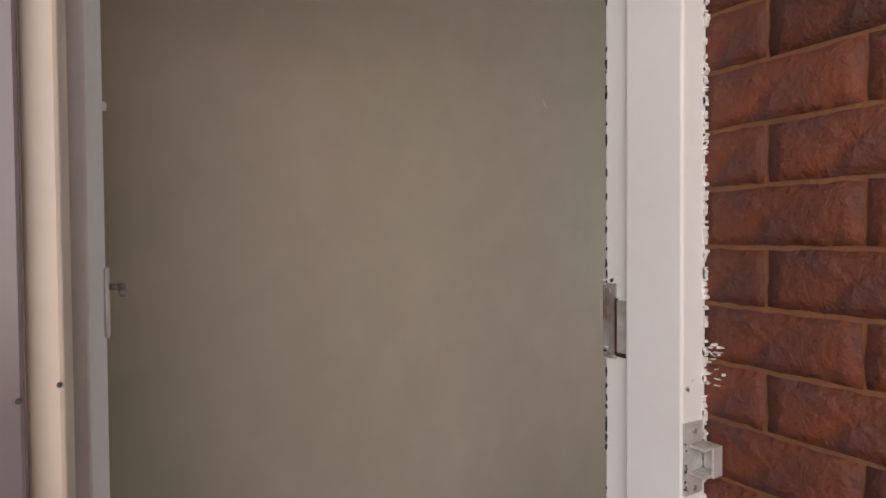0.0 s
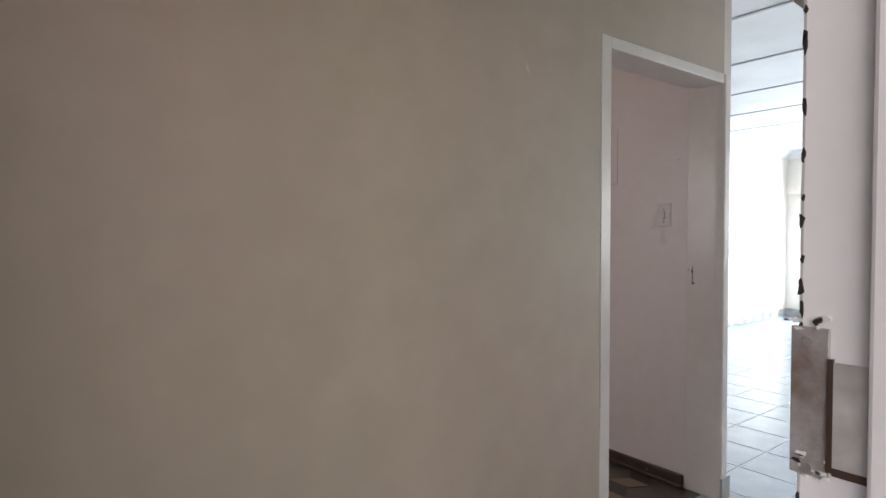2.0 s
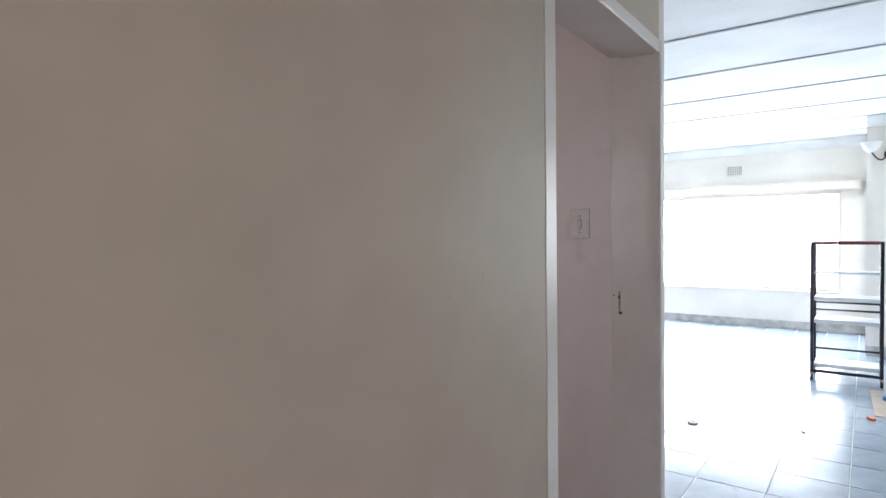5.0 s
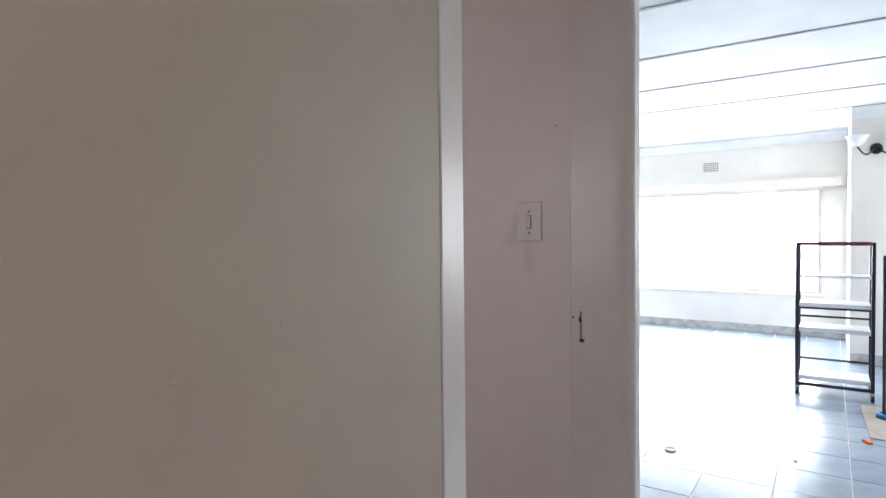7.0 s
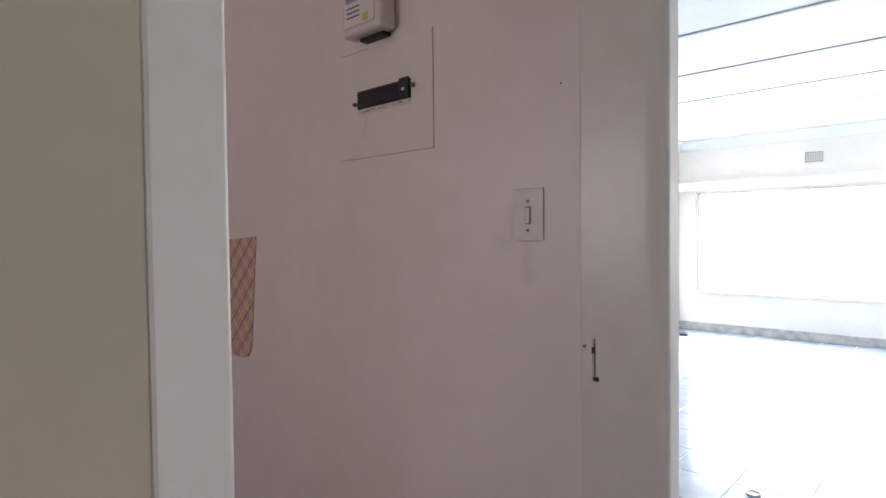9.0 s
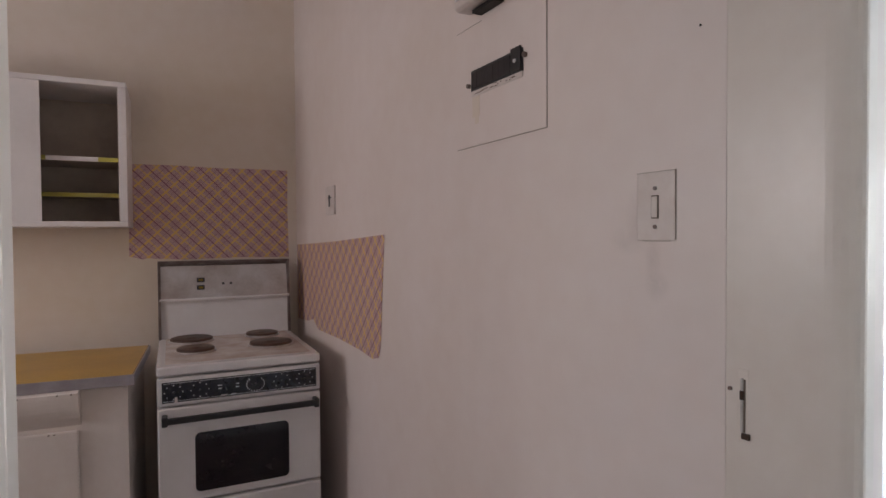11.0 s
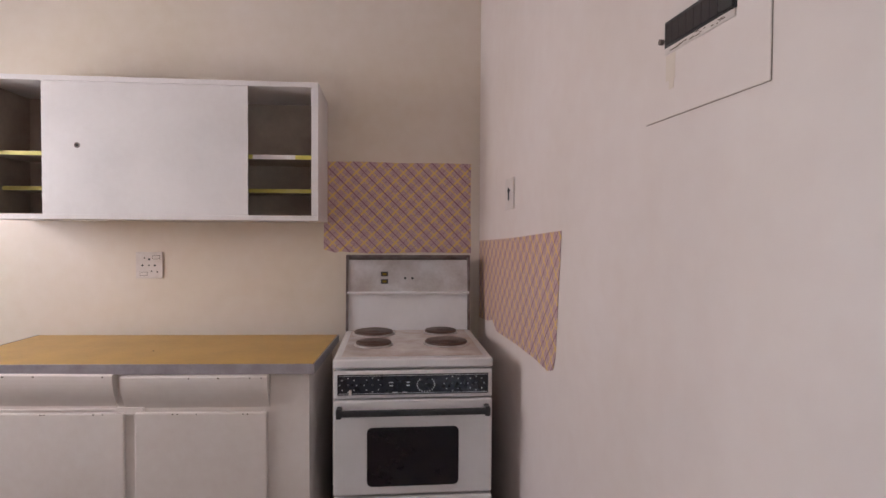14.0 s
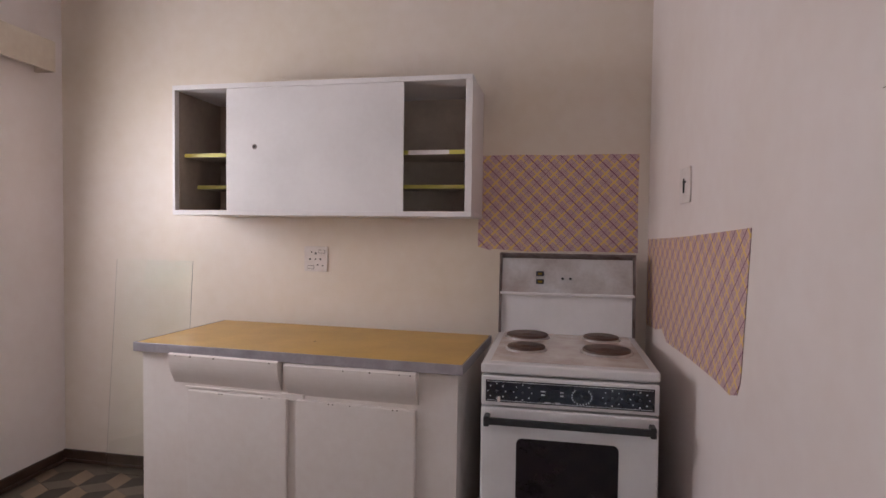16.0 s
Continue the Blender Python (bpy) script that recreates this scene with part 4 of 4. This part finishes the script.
tagged(lp, "small grey scrap on the tiles", "litter")
sl = new("dark_rag", mesh_of("dark_rag", box(-0.09, 0.09, -0.05, 0.05, 0, 0.025, bevel=0.010), M_rack))
sl.matrix_world = pose(6.6, 2.32, 0.0, 0, 0, 25)
tagged(sl, "dark folded rag on the floor by the skirting", "litter")

# ---- pieces: floor tiles, bricks, vinyl ----
P = 0.347
tile_me = mesh_of("tile", box(-P / 2 + 0.003, P / 2 - 0.003, -P / 2 + 0.003, P / 2 - 0.003, -0.008, 0.0, bevel=0.0015, seg=1), M_tile)
floor_ob = bpy.data.objects["floor"]
for i in range(-12, 20):
    for j in range(-9, 8):
        x, y = 0.145 + (i + 0.5) * P, 0.14 + (j + 0.5) * P
        if x - P / 2 < -0.0 and (y + P / 2 > 0.1):
            continue
        if (y - P / 2 < -1.27 and not (x - P / 2 > 0.5 and x + P / 2 < 5.7)) or y - P / 2 < -3.12 or x + P / 2 > 7.26 or y + P / 2 > 2.66:
            continue
        t = new("tile", tile_me)
        t.location = (x, y, 0)
        t.parent = floor_ob
for i in range(-10, 1):  # cut row along the passage wall
    x = 0.145 + (i - 1.5) * P
    if x + P / 2 < 0.02:
        t = new("tile", tile_me)
        t.location, t.scale = (x, -0.04, 0), (1, 0.22, 1)
        t.parent = floor_ob

s = 0.125
h = s * math.sqrt(3) / 2


def rhombus(name, pts, material):
    bm = bmesh.new()
    cx, cy = sum(p[0] for p in pts) / 4, sum(p[1] for p in pts) / 4
    fc = bm.faces.new([bm.verts.new((cx + (x - cx) * 0.985, cy + (y - cy) * 0.985, -0.004)) for x, y in pts])
    r = bmesh.ops.extrude_face_region(bm, geom=[fc])
    bmesh.ops.translate(bm, vec=(0, 0, 0.004), verts=[v for v in r["geom"] if isinstance(v, bmesh.types.BMVert)])
    bmesh.ops.recalc_face_normals(bm, faces=bm.faces)
    return mesh_of(name, bm, material)


kinds = [rhombus("vinyl_tile", [(0, 0), (h, s / 2), (h, 3 * s / 2), (0, s)], M_v1),
         rhombus("vinyl_tile", [(0, 0), (0, s), (-h, 3 * s / 2), (-h, s / 2)], M_v2),
         rhombus("vinyl_tile", [(0, s), (h, 3 * s / 2), (0, 2 * s), (-h, 3 * s / 2)], M_v3)]
for a in range(0, 9):
    for b in range(0, 8):
        x = -3.06 + a * 2 * h + (h if b % 2 else 0)
        y = 2.72 - b * 1.5 * s
        for me in kinds:
            if x < -2.15 or (y < 1.6 and x > -2.15 and x < -1.6):
                t = new("vinyl_tile", me)
                t.location = (x, y - 1.0 * s, 0)
                t.parent = floor_kitchen
for a in range(0, 4):
    for b in range(0, 5):
        for me in kinds:
            t = new("vinyl_tile", me)
            t.location = (-0.12 - a * 2 * h - (h if b % 2 else 0), 0.30 + b * 1.5 * s, 0)
            t.parent = floor_kitchen

bw = setting("wall_porch_brick", box(-2.158, -2.0, -4.0, -1.338, -0.25, 2.6), M_mortar, "rustic red-brown face brick porch wall")


def brick_mesh(seed, length):
    r = random.Random(seed)
    bm = bmesh.new()
    ny, nz = 9, 4
    g = {}
    for i in range(ny + 1):
        for j in range(nz + 1):
            edge = i in (0, ny) or j in (0, nz)
            x = -0.0022 if edge else -0.0042 - r.uniform(0, 0.0022)
            g[i, j] = bm.verts.new((x, (i / ny - 0.5) * length + r.uniform(-0.0015, 0.0015), (j / nz - 0.5) * 0.0800 + r.uniform(-0.0015, 0.0015)))
    for i in range(ny):
        for j in range(nz):
            bm.faces.new((g[i, j], g[i, j + 1], g[i + 1, j + 1], g[i + 1, j]))
    ring = [g[i, 0] for i in range(ny + 1)] + [g[ny, j] for j in range(1, nz + 1)] + [g[i, nz] for i in range(ny - 1, -1, -1)] + [g[0, j] for j in range(nz - 1, 0, -1)]
    back = [bm.verts.new((0.004, v.co.y, v.co.z)) for v in ring]
    for i in range(len(ring)):
        bm.faces.new((ring[i], ring[(i + 1) % len(ring)], back[(i + 1) % len(ring)], back[i]))
    bmesh.ops.recalc_face_normals(bm, faces=bm.faces)
    return mesh_of("brick", bm, M_brick, True)


full = [brick_mesh(k, 0.2170) for k in range(8)]
half = [brick_mesh(20 + k, 0.0970) for k in range(3)]
r = random.Random(2)
for row in range(2, 28):
    z = 1.3425 + (row - 15) * 0.087
    odd = row % 2 == 1
    y = -1.340
    if not odd:
        me = half[r.randrange(3)]
        t = new("brick", me)
        t.location, t.parent = (-2.158, y - 0.046, z), bw
        y -= 0.102
    for k in range(5):
        t = new("brick", full[r.randrange(8)])
        t.location, t.parent = (-2.158, y - 0.108, z), bw
        y -= 0.222
r = random.Random(11)
for _ in range(150):  # paint smeared over the brick edge along the frame
    z = r.uniform(0.75, 1.85)
    hgt = r.uniform(0.002, 0.009)
    wd = r.uniform(0.0005, 0.005)
    part("paint_smear", flake(-2.1685, -2.159, -1.347 - wd, -1.344, z, z + hgt * 1.5, r), M_flake, bw)
for _ in range(22):
    z, y = 1.12 + r.uniform(-0.035, 0.03), -1.352 - r.uniform(0, 0.03)
    part("paint_smear", flake(-2.1680, -2.161, y, y + r.uniform(0.003, 0.014), z, z + r.uniform(0.001, 0.006), r), M_flake, bw)

for x, z, a in ((-1.341, 1.885, 30), (-1.335, 1.870, 50), (-1.33, 1.257, 0), (-1.215, 1.29, 10)):
    ob = part("paint_fleck", cyl((0, 0, 0), (0, -0.0008, 0), 0.0034, 0.0026, 9) if a < 20 else box(-0.0012, 0.0012, -0.0010, 0.0, -0.011, 0.011, bevel=0.0004, seg=1), M_wall if a < 20 else M_flake, wall_passage, m=pose(x, -0.0002, z, 0, -a, 0))
kside = bpy.data.objects["wall_kitchen_side"]
for y, z in ((0.225, 1.690),):
    part("nail_hole", cyl((-0.0015, y, z), (0.001, y, z), 0.0020, n=10), M_hole, kside)


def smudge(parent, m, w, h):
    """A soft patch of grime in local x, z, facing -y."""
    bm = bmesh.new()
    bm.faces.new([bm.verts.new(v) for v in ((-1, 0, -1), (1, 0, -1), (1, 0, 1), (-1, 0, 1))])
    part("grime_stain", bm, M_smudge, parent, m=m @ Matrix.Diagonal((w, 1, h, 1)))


S = pose(0, 0, 0, 0, 0, -90)  # facing -x
for y, z, w, h in ((0.310, 1.272, 0.030, 0.032), (0.352, 1.392, 0.030, 0.055), (0.318, 1.320, 0.020, 0.05), (0.372, 1.350, 0.05, 0.03)):
    smudge(kside, pose(-0.0010, y, z) @ S, w, h)
kback = bpy.data.objects["wall_kitchen_back"]
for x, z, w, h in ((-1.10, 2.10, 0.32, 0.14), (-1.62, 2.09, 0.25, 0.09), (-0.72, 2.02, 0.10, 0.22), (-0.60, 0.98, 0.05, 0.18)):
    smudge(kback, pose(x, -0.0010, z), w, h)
